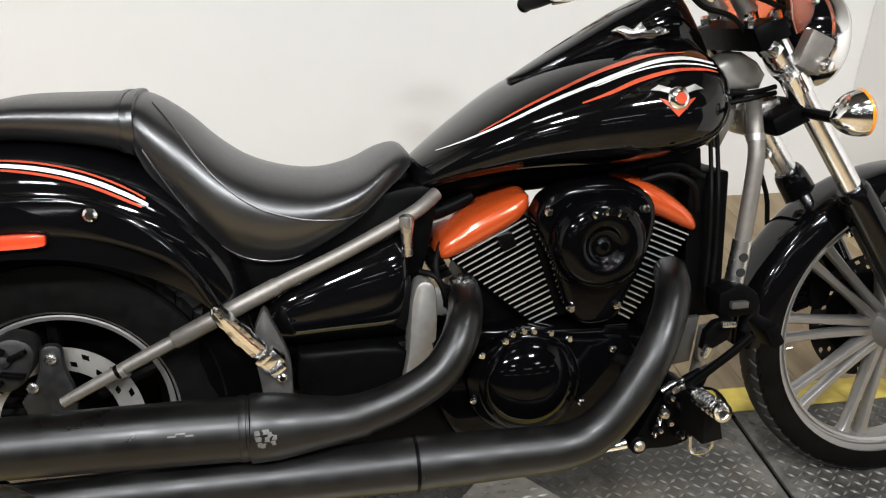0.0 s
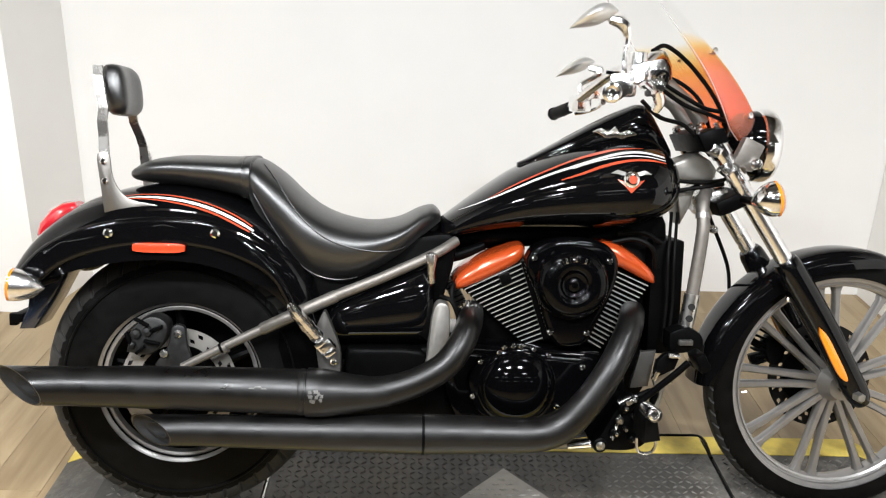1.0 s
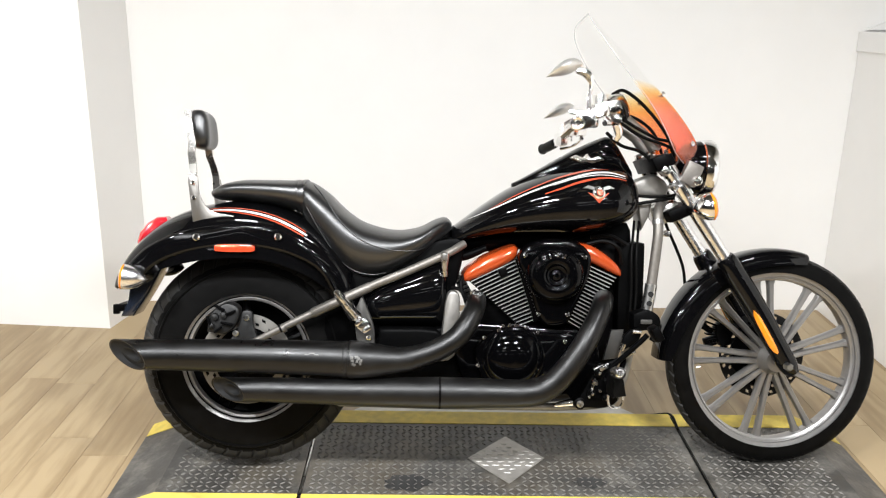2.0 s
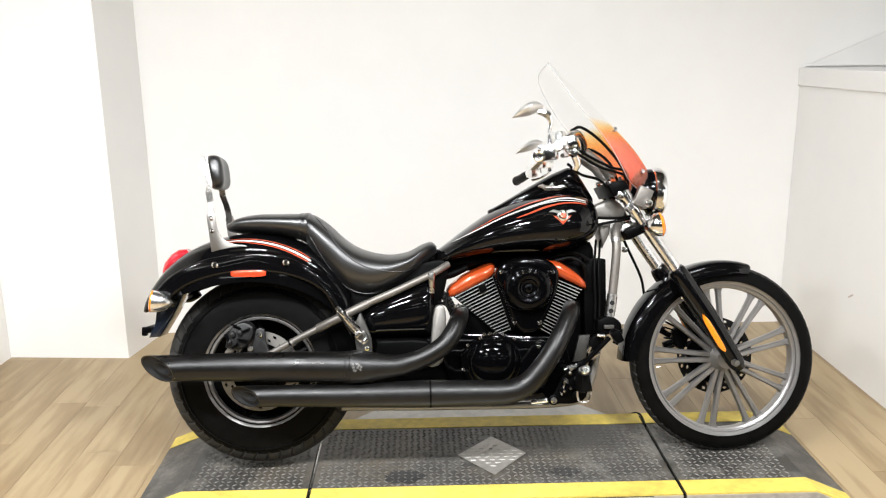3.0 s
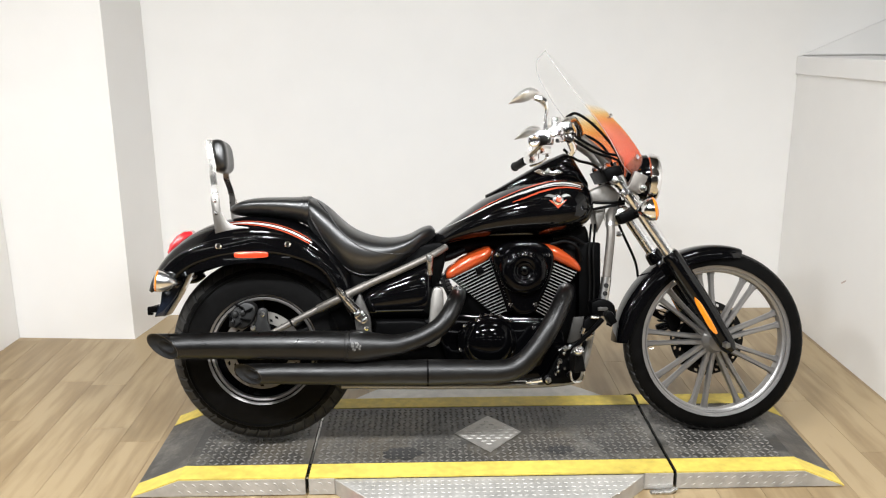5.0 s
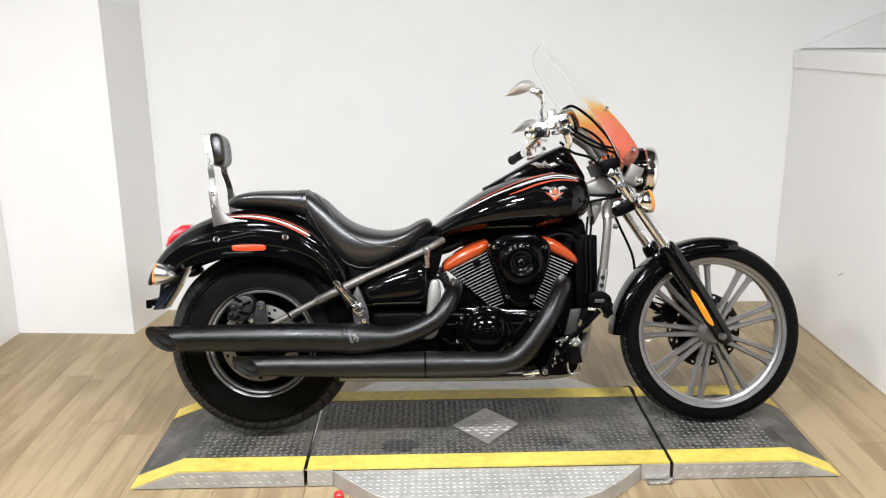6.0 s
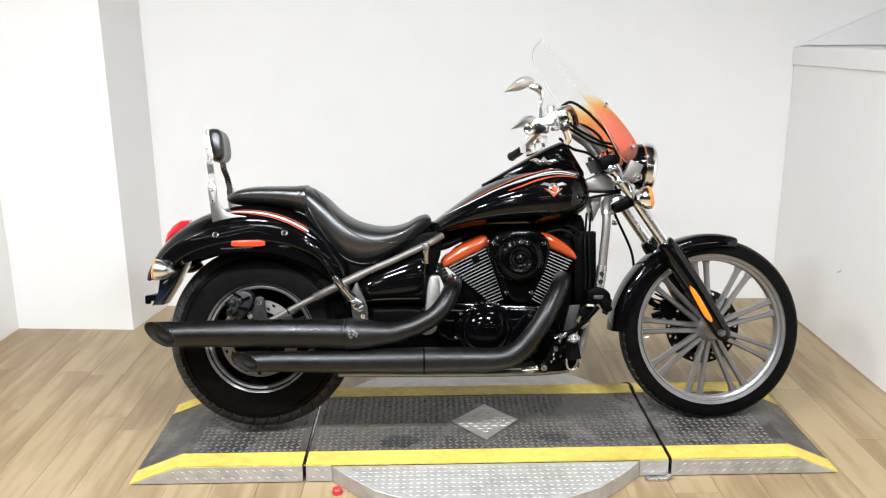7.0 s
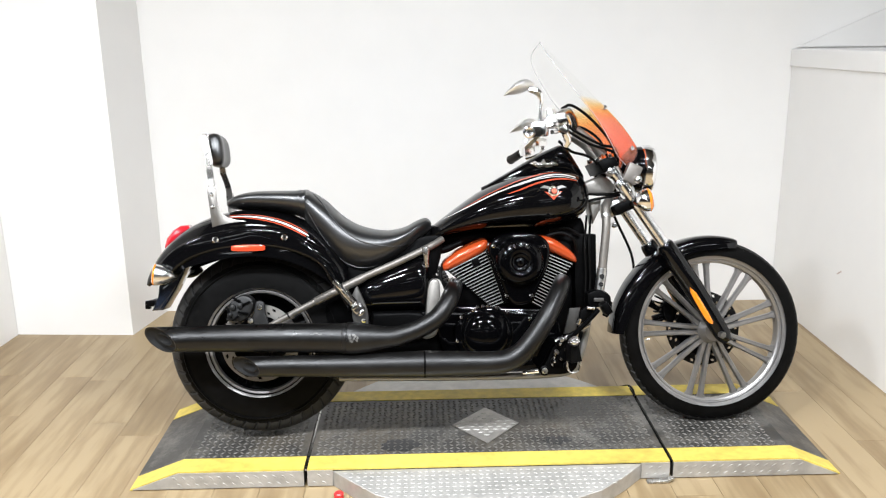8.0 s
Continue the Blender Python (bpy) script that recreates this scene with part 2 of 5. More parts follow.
def part(name, bm, material, parent, label="", smooth=True, angle=38):
    ob = new(name, mesh_of(name, bm, material, smooth, angle))
    if parent:
        ob.parent = parent
    if label:
        ob["label"] = label
    return ob


def add_loft(bm, rings, cap=True, closed=True):
    """Skin a row of rings, each a list of points."""
    vs = [[bm.verts.new(p) for p in r] for r in rings]
    n = len(vs[0])
    for a, b in zip(vs, vs[1:]):
        for i in range(n if closed else n - 1):
            j = (i + 1) % n
            bm.faces.new((a[i], a[j], b[j], b[i]))
    if cap and closed:
        bm.faces.new(list(reversed(vs[0])))
        bm.faces.new(vs[-1])
    return bm


def loft(rings, cap=True, closed=True):
    return add_loft(bmesh.new(), rings, cap, closed)


def spline(points, n=6):
    """Catmull-Rom through points of any dimension, n steps a span."""
    p = [np.array(q, float) for q in points]
    p = [2 * p[0] - p[1]] + p + [2 * p[-1] - p[-2]]
    out = []
    for i in range(1, len(p) - 2):
        a, b, c, d = p[i - 1:i + 3]
        for k in range(n):
            t = k / n
            out.append(0.5 * (2 * b + (c - a) * t + (2 * a - 5 * b + 4 * c - d) * t * t + (3 * b - a - 3 * c + d) * t ** 3))
    out.append(p[-2])
    return out


def add_tube(bm, points, segs=12, steps=5, cap=True, straight=False):
    """points: (u, v, w, radius)."""
    path = [np.array(q, float) for q in points] if straight else spline(points, steps)
    rings = []
    up = Vector((0, 1, 0.02)).normalized()
    for i, q in enumerate(path):
        a, b = path[max(i - 1, 0)], path[min(i + 1, len(path) - 1)]
        d = Vector(b[:3] - a[:3]).normalized()
        x = (up - d * up.dot(d))
        if x.length < 0.05:
            x = Vector((1, 0, 0.3)) - d * d.dot(Vector((1, 0, 0.3)))
        x.normalize()
        up = x
        y = d.cross(x)
        o, r = Vector(q[:3]), float(q[3])
        rings.append([o + r * (math.cos(t) * x + math.sin(t) * y) for t in (2 * math.pi * k / segs for k in range(segs))])
    return add_loft(bm, rings, cap)


def tube(points, segs=12, steps=5, cap=True, straight=False):
    return add_tube(bmesh.new(), points, segs, steps, cap, straight)


def add_lathe(bm, profile, centre, axis=(0, 1, 0), segs=32, start=0.0, cap=False):
    """profile: (radius, height along the axis)."""
    ax = Vector(axis).normalized()
    q = Vector((0, 0, 1)) if abs(ax.z) < 0.9 else Vector((1, 0, 0))
    x = (q - ax * ax.dot(q)).normalized()
    y = ax.cross(x)
    c = Vector(centre)
    rings = [[c + ax * h + max(r, 1e-4) * (math.cos(t) * x + math.sin(t) * y) for t in (start + 2 * math.pi * k / segs for k in range(segs))] for r, h in profile]
    return add_loft(bm, rings, cap)


def lathe(profile, centre, axis=(0, 1, 0), segs=32, start=0.0, cap=False):
    return add_lathe(bmesh.new(), profile, centre, axis, segs, start, cap)


def add_box(bm, centre, size, bevel=0.0, turn=None):
    made = bmesh.ops.create_cube(bm, size=1.0)["verts"]
    m = Matrix.Translation(centre) @ (turn.to_4x4() if turn else Matrix()) @ Matrix.Diagonal((*size, 1))
    bmesh.ops.transform(bm, matrix=m, verts=made)
    if bevel:
        es = list({e for v in made for e in v.link_edges})
        bmesh.ops.bevel(bm, geom=es, offset=bevel, segments=2, affect="EDGES", profile=0.6)
    return bm


def box(centre, size, bevel=0.0, turn=None):
    return add_box(bmesh.new(), centre, size, bevel, turn)


def add_plate(bm, outline, v0, v1, bevel=0.0, plane="uw", segs=2):
    """Extrude an outline of (u, w) from v0 to v1 (or (x, y) from z0 to z1)."""
    put = (lambda a, b, h: (a, h, b)) if plane == "uw" else (lambda a, b, h: (a, b, h))
    lo = [bm.verts.new(put(a, b, v0)) for a, b in outline]
    hi = [bm.verts.new(put(a, b, v1)) for a, b in outline]
    n = len(lo)
    fs = [bm.faces.new(lo), bm.faces.new(list(reversed(hi)))]
    fs += [bm.faces.new((lo[i], hi[i], hi[(i + 1) % n], lo[(i + 1) % n])) for i in range(n)]
    bmesh.ops.recalc_face_normals(bm, faces=fs)
    if bevel:
        es = [e for f in fs[:2] for e in f.edges]
        bmesh.ops.bevel(bm, geom=es, offset=bevel, segments=segs, affect="EDGES", profile=0.5)
    return bm


def plate(outline, v0, v1, bevel=0.0, plane="uw", segs=2):
    return add_plate(bmesh.new(), outline, v0, v1, bevel, plane, segs)


def smooth_outline(points, n=4):
    p = spline(list(points) + [points[0]], n)[:-1]
    return [(float(a), float(b)) for a, b in p]


def interp(table, u):
    """Smooth value rows of a table (u, a, b, ...) at u."""
    rows = spline(table, 8)
    us = [r[0] for r in rows]
    return [float(np.interp(u, us, [r[k] for r in rows])) for k in range(1, len(rows[0]))]


def spow(x, e):
    return math.copysign(abs(x) ** e, x)


def section(u, top, bottom, half, n=2.4, mid=0.42, count=28):
    """A ring across the bike: a rounded, barrel-like cross-section."""
    c = bottom + mid * (top - bottom)
    pts = []
    for k in range(count):
        t = 2 * math.pi * k / count
        s = spow(math.sin(t), 2 / n)
        pts.append((u, half * spow(math.cos(t), 2 / n), c + s * (top - c if s > 0 else c - bottom)))
    return pts


def bolt(parent, u, v, w, r=0.007, h=0.006, side=-1, material=None, name="bolt"):
    """A domed bolt head that stands out sideways."""
    bm = lathe([(0.001, h), (r * 0.6, h), (r, h * 0.5), (r, -0.003)], (u, v, w), (0, side, 0), 8)
    return part(name, bm, material or chrome, parent)


# ---- the room ----
def prism(points, z0, z1, bevel=0.0):
    return plate(points, z0, z1, bevel, plane="xy")


def structure(name, bm, material, label, smooth=False):
    return tagged(part(name, bm, material, None, smooth=smooth), label, name.split("_")[0], kind="structure")


def ledge_mesh():
    """The ledge rises a little towards the aisle."""
    bm = prism([(2.490, 1.436), (3.05, 1.436), (3.02, -1.2), (2.475, -1.2)], 1.256, 1.343, 0.004)
    for v in bm.verts:
        v.co.z += 0.021 * (1.44 - v.co.y)
    return bm


def half_wall_mesh():
    bm = prism([(2.500, 1.437), (2.62, 1.437), (2.605, -1.2), (2.485, -1.2)], 0, 1.258)
    for v in bm.verts:
        if v.co.z > 1:
            v.co.z += 0.021 * (1.44 - v.co.y)
    return bm


structure("wall_back", prism([(-0.785, 1.44), (4.2, 1.44), (4.2, 1.6), (-1.0, 1.6), (-1.0, 1.44)], 0, 3.0), wall_paint, "smooth white painted back wall behind the motorcycle")
structure("wall_pillar", prism([(-1.44, 1.122), (-0.855, 1.08), (-0.788, 1.437), (-0.788, 1.6), (-1.7, 1.6), (-1.7, 1.122)], 0, 3.0), wall_paint, "white painted wall projection in the corner")
structure("wall_left", prism([(-1.442, 1.118), (-1.7, 1.118), (-1.75, -0.9), (-1.58, -0.9)], 0, 3.0), wall_paint, "white painted side wall")
structure("wall_right", half_wall_mesh(), wall_paint, "white half-height side wall with a ledge on top")
structure("wall_ledge", ledge_mesh(), trim_paint, "white painted ledge along the half-height wall")
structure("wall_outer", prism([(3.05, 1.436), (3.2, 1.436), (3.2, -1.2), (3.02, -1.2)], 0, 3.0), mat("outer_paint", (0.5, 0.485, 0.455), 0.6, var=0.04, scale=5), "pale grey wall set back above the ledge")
structure("wall_bulkhead", plate([(2.515, 1.352), (3.04, 1.352), (3.04, 1.575)], 1.425, 1.436), mat("bulkhead_paint", (0.77, 0.755, 0.73), 0.6, var=0.04, scale=5), "pale grey sloping bulkhead above the ledge")
# Unseen hall shell, added dark so that glossy black parts reflect little.
structure("wall_hall", prism([(-7.0, 1.6), (-7.0, -9.0), (8.6, -9.0), (8.6, 1.6), (8.75, 1.75), (8.75, -9.15), (-7.15, -9.15), (-7.15, 1.75)], 0, 4.0), hall_dark, "unseen dark outer walls added round the hall to keep reflections dark")
structure("wall_hall_back", prism([(-7.0, 1.6), (8.6, 1.6), (8.6, 1.75), (-7.0, 1.75)], 0, 4.0), hall_dark, "unseen dark back wall added to the hall to keep reflections dark")
structure("ceiling", box((0.8, -3.7, 4.05), (16.0, 11.2, 0.1)), ceiling_dark, "unseen ceiling added dark to limit bounce light, with hanging strip lights")

floor = structure("floor", box((0.8, -3.7, -0.056), (15.6, 10.6, 0.1)), mat("floor_base", (0.22, 0.17, 0.11), 0.5, var=0.2, scale=5), "light oak laminate plank floor with a weathered grain")


def ceiling_fixture():
    root = tagged(new("ceiling_light"), "white twin-tube strip light hanging over the bay", "ceiling light", "strip lights")
    part("housing", box((0, 0, 0.035), (1.25, 0.3, 0.05), 0.008), trim_paint, root)
    for x in (-0.5, 0.5):
        part("hanger", tube([(x, 0, 0.05, 0.003), (x, 0, 1.06, 0.003)], 6, straight=True), steel, root)
    return root


fix = ceiling_fixture()
for i, (lx, ly) in enumerate(LAMPS + FAR_LAMPS):
    m = pose(lx, ly - 0.065, 2.945)
    if i == 0:
        fix.matrix_world = m
    else:
        copy_thing(fix, m)

# ---- the lift platform ----
lift = tagged(new("lift_platform"), "low black steel motorcycle lift platform with worn yellow edges", "lift platform")
TOP, YF, YB = 0.065, -0.402, 0.205


def deck(name, x0, x1, slope=0):
    """One section of the deck. slope: -1 or 1 where its outer end ramps down to the floor."""
    if slope < 0:
        prof = [(x0, 0.002), (x0 + 0.165, TOP), (x1, TOP), (x1, 0.002)]
    elif slope > 0:
        prof = [(x0, 0.002), (x0, TOP), (x1 - 0.145, TOP), (x1, 0.002)]
    else:
        prof = [(x0, 0.002), (x0, TOP), (x1, TOP), (x1, 0.002)]
    return part(name, plate(prof, YF + 0.003, YB, 0.0015, segs=1), deck_black, lift, "worn black tread-plate deck section", smooth=False)


deck("deck_section", -0.39, 0.193, -1)
deck("deck_section", 0.205, 1.421)
deck("deck_section", 1.433, 2.008, 1)


def deck_z(x):
    if x < -0.225:
        return 0.002 + (x + 0.39) / 0.165 * (TOP - 0.002)
    if x > 1.863:
        return 0.002 + (2.008 - x) / 0.145 * (TOP - 0.002)
    return TOP


def edge_strip(xs, y0, y1):
    """A yellow strip that follows the deck."""
    h = 0.0022
    rings = [[(x, y0, deck_z(x) - 0.004), (x, y1, deck_z(x) - 0.004), (x, y1, deck_z(x) + h), (x, y0, deck_z(x) + h)] for x in xs]
    return part("edge_strip", loft(rings), yellow_paint, lift, "worn yellow painted edge", smooth=False)


for xs in ((-0.388, -0.225, 0.193), (0.205, 1.421), (1.433, 1.863, 2.006)):
    edge_strip(xs, YF + 0.002, YF + 0.088)
    edge_strip(xs, YB - 0.085, YB + 0.001)


def lozenge(bm, x, y, z, ang, ln, wd, h, face="up"):
    """One raised tread lozenge."""
    c, s = math.cos(ang), math.sin(ang)
    pts = []
    for a, b, k in ((-1, 0, 0), (0, -1, 0), (1, 0, 0), (0, 1, 0), (-0.35, 0, 1), (0.35, 0, 1)):
        a, b = a * ln / 2, b * wd / 2
        p, q = c * a - s * b, s * a + c * b
        pts.append(bm.verts.new((x + p, y + q, z + k * h) if face == "up" else (x + p, y - k * h, z + q)))
    for f in ((0, 1, 4), (1, 5, 4), (1, 2, 5), (2, 3, 5), (3, 4, 5), (3, 0, 4)):
        bm.faces.new([pts[i] for i in f])


bm = bmesh.new()
pitch = 0.022
for i in range(int(2.04 / pitch)):
    for j in range(int((YB - YF - 0.18) / pitch)):
        x, y = -0.2 + (i + 0.5) * pitch, YF + 0.092 + (j + 0.5) * pitch
        if abs(x - 0.199) < 0.016 or abs(x - 1.427) < 0.016 or abs(x - 0.82) / 0.125 + abs(y + 0.105) / 0.142 < 1.12:
            continue
        lozenge(bm, x, y, TOP - 0.0002, 0.6 if (i + j) % 2 else -0.75, 0.0215, 0.007, 0.0032)
tagged(part("anti_slip_pattern", bm, deck_tread, lift, "raised tread lozenges worn by tyres", smooth=False), kind="stuff")

part("diamond_cover", plate([(0.699, -0.105), (0.82, -0.249), (0.945, -0.1), (0.83, 0.034)], TOP + 0.0005, TOP + 0.0035, 0.0008, "xy", 1), cover_steel, lift, "bare steel diamond-shaped cover plate", smooth=False)
bm = bmesh.new()
for i in range(-4, 5):
    for j in range(-6, 7):
        x, y = 0.82 + (i + 0.5 * (j % 2)) * 0.034, -0.105 + j * 0.0215
        if abs(x - 0.82) / 0.125 + abs(y + 0.105) / 0.142 < 0.86:
            lozenge(bm, x, y, TOP + 0.0034, 0.12 if j % 2 else -0.12, 0.026, 0.0075, 0.0024)
tagged(part("cover_pattern", bm, tread_plate, lift, smooth=False), kind="stuff")

for x0, x1, a, b in ((-0.39, 0.193, -0.225, 0.193), (0.205, 0.29, 0.205, 0.29), (1.325, 1.421, 1.325, 1.421), (1.433, 2.008, 1.433, 1.863)):
    part("side_skirt", plate([(x0 + (0.012 if a != x0 else 0), 0.006), (a, TOP - 0.003), (b, TOP - 0.003), (x1 - (0.012 if b != x1 else 0), 0.006)], YF - 0.003, YF + 0.001), tread_plate, lift, "bare tread-plate side skirt", smooth=False)
bm = bmesh.new()
for i in range(80):
    for j in range(2):
        x = -0.34 + i * 0.03 + 0.015 * j
        if deck_z(x) > 0.06 and not 0.28 < x < 1.335 and abs(x - 0.199) > 0.02 and abs(x - 1.427) > 0.02:
            lozenge(bm, x, YF - 0.0029, 0.02 + 0.026 * j, -0.6 if x < 0.8 else 0.6, 0.021, 0.006, 0.0015, "front")
tagged(part("skirt_pattern", bm, tread_plate, lift, smooth=False), kind="stuff")

# a plate that juts out towards the aisle
APRON = [(0.29, YF + 0.001), (0.355, -0.47), (0.44, -0.555), (0.56, -0.62), (0.8, -0.65), (1.04, -0.62), (1.16, -0.56), (1.25, -0.48), (1.325, YF + 0.001)]
part("cable", tube([(1.427, 0.10, TOP + 0.002, 0.004), (1.427, 0.2, TOP + 0.004, 0.004), (1.38, 0.27, 0.03, 0.004), (1.27, 0.31, 0.006, 0.004), (1.1, 0.36, 0.006, 0.004)], 8), rubber, lift)
for xg, m in ((0.199, steel), (1.427, satin_black)):
    part("hinge_rod", tube([(xg, YF + 0.01, TOP - 0.006, 0.0042), (xg, YB - 0.01, TOP - 0.006, 0.0042)], 8, straight=True), m, lift)
BACK = [(x, YB + YF - y) for x, y in APRON][::-1]
part("apron_plate", plate(BACK, 0.002, TOP - 0.006, 0.002, "xy", 1), tread_plate, lift, "bare tread-plate apron behind the deck", smooth=False)
# two ragged dark ovals laid flat on the deck
patch_mat = mat("dark_patch", (0.012, 0.012, 0.012), 0.35, var=0.5, scale=60, grain=0.1)
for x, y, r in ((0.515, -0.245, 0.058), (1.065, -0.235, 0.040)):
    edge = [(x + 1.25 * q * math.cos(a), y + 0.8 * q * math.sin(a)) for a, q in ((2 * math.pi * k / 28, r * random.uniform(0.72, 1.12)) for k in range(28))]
    part("dark_patch", prism(edge, TOP + 0.0004, TOP + 0.0014), patch_mat, lift, "ragged dark oval patch", smooth=False)
apron = part("apron_plate", plate(APRON, 0.002, TOP - 0.006, 0.002, "xy", 1), tread_plate, lift, "bare tread-plate apron with a rounded front", smooth=False)
bm = bmesh.new()
for i in range(46):
    for j in range(9):
        x, y = 0.31 + i * 0.0225, YF - 0.02 - j * 0.024
        if ((x - 0.808) / 0.5) ** 2 + ((y - YF) / 0.235) ** 2 < 0.93:
            lozenge(bm, x, y, TOP - 0.0062, 0.25 if (i + j) % 2 else -0.35, 0.017, 0.005, 0.0014)
tagged(part("apron_pattern", bm, tread_plate, apron, smooth=False), kind="stuff")

mark = mat("wall_mark", (0.60, 0.50, 0.45), 0.6, var=0.3, scale=200)
right = bpy.data.objects["wall_right"]
for y, z, a, ln in ((0.715, 0.372, -0.55, 0.045), (0.232, 0.378, 0.8, 0.025), (0.245, 0.37, -0.9, 0.022)):
    x = 2.485 + (y + 1.2) * 0.0057 - 0.001
    bm = box((x, y, z), (0.0016, ln, 0.007), 0.0005, Matrix.Rotation(a, 3, "X"))
    part("scuff_mark", bm, mark, right)

cap = tagged(new("drain_cap"), "small red plastic cap on the floor beside the lift", "cap")
cap.matrix_world = pose(0.315, -0.475, 0.0)
part("cap_body", lathe([(0.0001, 0.022), (0.012, 0.022), (0.016, 0.018), (0.017, 0.0032)], (0, 0, 0), (0, 0, 1), 18), red_plastic, cap)
clip = tagged(new("steel_clip"), "flat bent steel clip lying at the lift's edge", "clip")
clip.matrix_world = pose(1.385, -0.425, 0.0)
part("clip_body", plate([(-0.045, 0.0032), (-0.04, 0.008), (0.02, 0.010), (0.042, 0.022), (0.045, 0.020), (0.024, 0.0032)], -0.012, 0.012, 0.001), steel, clip)


# ---- the motorcycle ----
# Its own axes: u forwards from the rear axle, v to its left, w up; it leans on its side stand.
bike = tagged(new("motorcycle"), "glossy black cruiser motorcycle with orange cylinder covers and striped tank", "motorcycle")
bike.matrix_world = Matrix.Translation((0.019, -0.144, TOP + 0.0125)) @ Matrix.Rotation(radians(2.0), 4, "Z") @ Matrix.Rotation(radians(-13.6), 4, "X") @ Matrix.Rotation(radians(0.5), 4, "Y")

RU, RW, RR = 0.008, 0.334, 0.327
FU, FW, FR = 1.638, 0.330, 0.334


def tyre(name, cu, cw, radius, half, rim, parent, grooves, label, depth=0.0035, lo=4):
    """A tyre with slits cut into the shoulders of its tread."""
    n = grooves * 9
    prof = []
    for k in range(17):
        t = math.pi * (k / 16)
        s = spow(math.cos(t), 0.85)
        prof.append((rim + (radius - rim) * spow(math.sin(t), 0.62), half * s))
    bm = bmesh.new()
    vs = []
    for k in range(n):
        ang = 2 * math.pi * k / n
        ring = []
        for i, (r, h) in enumerate(prof):
            a, rr, hh = ang, r, h
            j = min(i, 16 - i)
            if lo <= j <= 6:
                a += 0.022 * (6 - j)
                if k % 9 < 2:
                    rr -= depth
                    hh *= 1 - 0.6 * depth / half
            ring.append(bm.verts.new((cu + rr * math.cos(a), hh, cw + rr * math.sin(a))))
        vs.append(ring)
    for k in range(n):
        a, b = vs[k], vs[(k + 1) % n]
        for i in range(len(prof) - 1):
            f = bm.faces.new((a[i], a[i + 1], b[i + 1], b[i]))
            if k % 9 == 0 and lo <= min(i, 15 - i) < 6:
                f.material_index = 1
            elif lo <= min(i, 15 - i):
                f.material_index = 2
    ob = part(name, bm, rubber, parent, label, angle=28)
    ob.data.materials.append(hole_black)
    ob.data.materials.append(tread_rubber)
    return ob


# rear wheel
rear_wheel = part("rear_wheel", lathe([(0.150, -0.02), (0.172, -0.035), (0.180, -0.074), (0.198, -0.080), (0.200, -0.074), (0.186, -0.066), (0.186, 0.066), (0.2, 0.074), (0.198, 0.08), (0.18, 0.074), (0.172, 0.035), (0.15, 0.02)], (RU, 0, RW), segs=64), satin_black, bike, "black cast rear wheel with a machined rim edge")
tyre("tyre", RU, RW, RR, 0.092, 0.193, rear_wheel, 44, "wide black rubber tyre with slanted tread slits", lo=3)
for r, h in ((0.222, 0.0868), (0.268, 0.0895)):
    part("sidewall_rib", lathe([(r - 0.004, -h + 0.004), (r - 0.0015, -h - 0.0012), (r + 0.0015, -h - 0.0012), (r + 0.004, -h + 0.004)], (RU, 0, RW), segs=72), rubber, rear_wheel)
part("rim_lip", lathe([(0.1865, -0.0795), (0.189, -0.0825), (0.1965, -0.0845), (0.2005, -0.082), (0.2, -0.078)], (RU, 0, RW), segs=64), rim_bright, rear_wheel, "machined silver rim lip")
part("rim_ring", lathe([(0.170, -0.062), (0.174, -0.0765), (0.1805, -0.0785), (0.183, -0.0765)], (RU, 0, RW), segs=64), rim_bright, rear_wheel)
part("hub", lathe([(0.02, -0.11), (0.05, -0.108), (0.055, -0.06), (0.06, 0.06), (0.02, 0.08)], (RU, 0, RW), segs=24), satin_black, rear_wheel)
for k in range(5):
    a = 2 * math.pi * k / 5 + 0.5
    bm = bmesh.new()
    for off in (-0.13, 0.13):
        p0 = (RU + 0.05 * math.cos(a + off), -0.03, RW + 0.05 * math.sin(a + off), 0.013)
        p1 = (RU + 0.172 * math.cos(a + off * 0.8), -0.03, RW + 0.172 * math.sin(a + off * 0.8), 0.011)
        add_tube(bm, [p0, p1], 8, straight=True)
    part("spoke", bm, satin_black, rear_wheel)


def brake_disc(cu, cw, r0, r1, v, holes, parent):
    """A disc with two staggered rows of holes through it."""
    n, rows = holes * 4, 5
    pts = [[(cu + (r0 + (r1 - r0) * j / rows) * math.cos(2 * math.pi * (i + 0.35 * j) / n), v, cw + (r0 + (r1 - r0) * j / rows) * math.sin(2 * math.pi * (i + 0.35 * j) / n)) for j in range(rows + 1)] for i in range(n)]
    bm = bmesh.new()
    grid = [[bm.verts.new(p) for p in col] for col in pts]
    for i in range(n):
        for j in range(rows):
            if (i % 4 == 0 and j == 1) or (i % 4 == 2 and j == 3):
                continue
            k = (i + 1) % n
            bm.faces.new((grid[i][j], grid[k][j], grid[k][j + 1], grid[i][j + 1]))
    bmesh.ops.solidify(bm, geom=bm.faces[:], thickness=0.004)
    disc = part("brake_disc", bm, caliper_grey if v > 0 else disc_steel, parent, "drilled steel brake disc")
    return disc


part("belt_pulley", lathe([(0.0001, 0.075), (0.12, 0.075), (0.165, 0.068), (0.172, 0.05), (0.12, 0.045), (0.0001, 0.045)], (RU, 0, RW), segs=40), satin_black, rear_wheel)
brake_disc(RU, RW, 0.095, 0.135, -0.098, 16, bike)

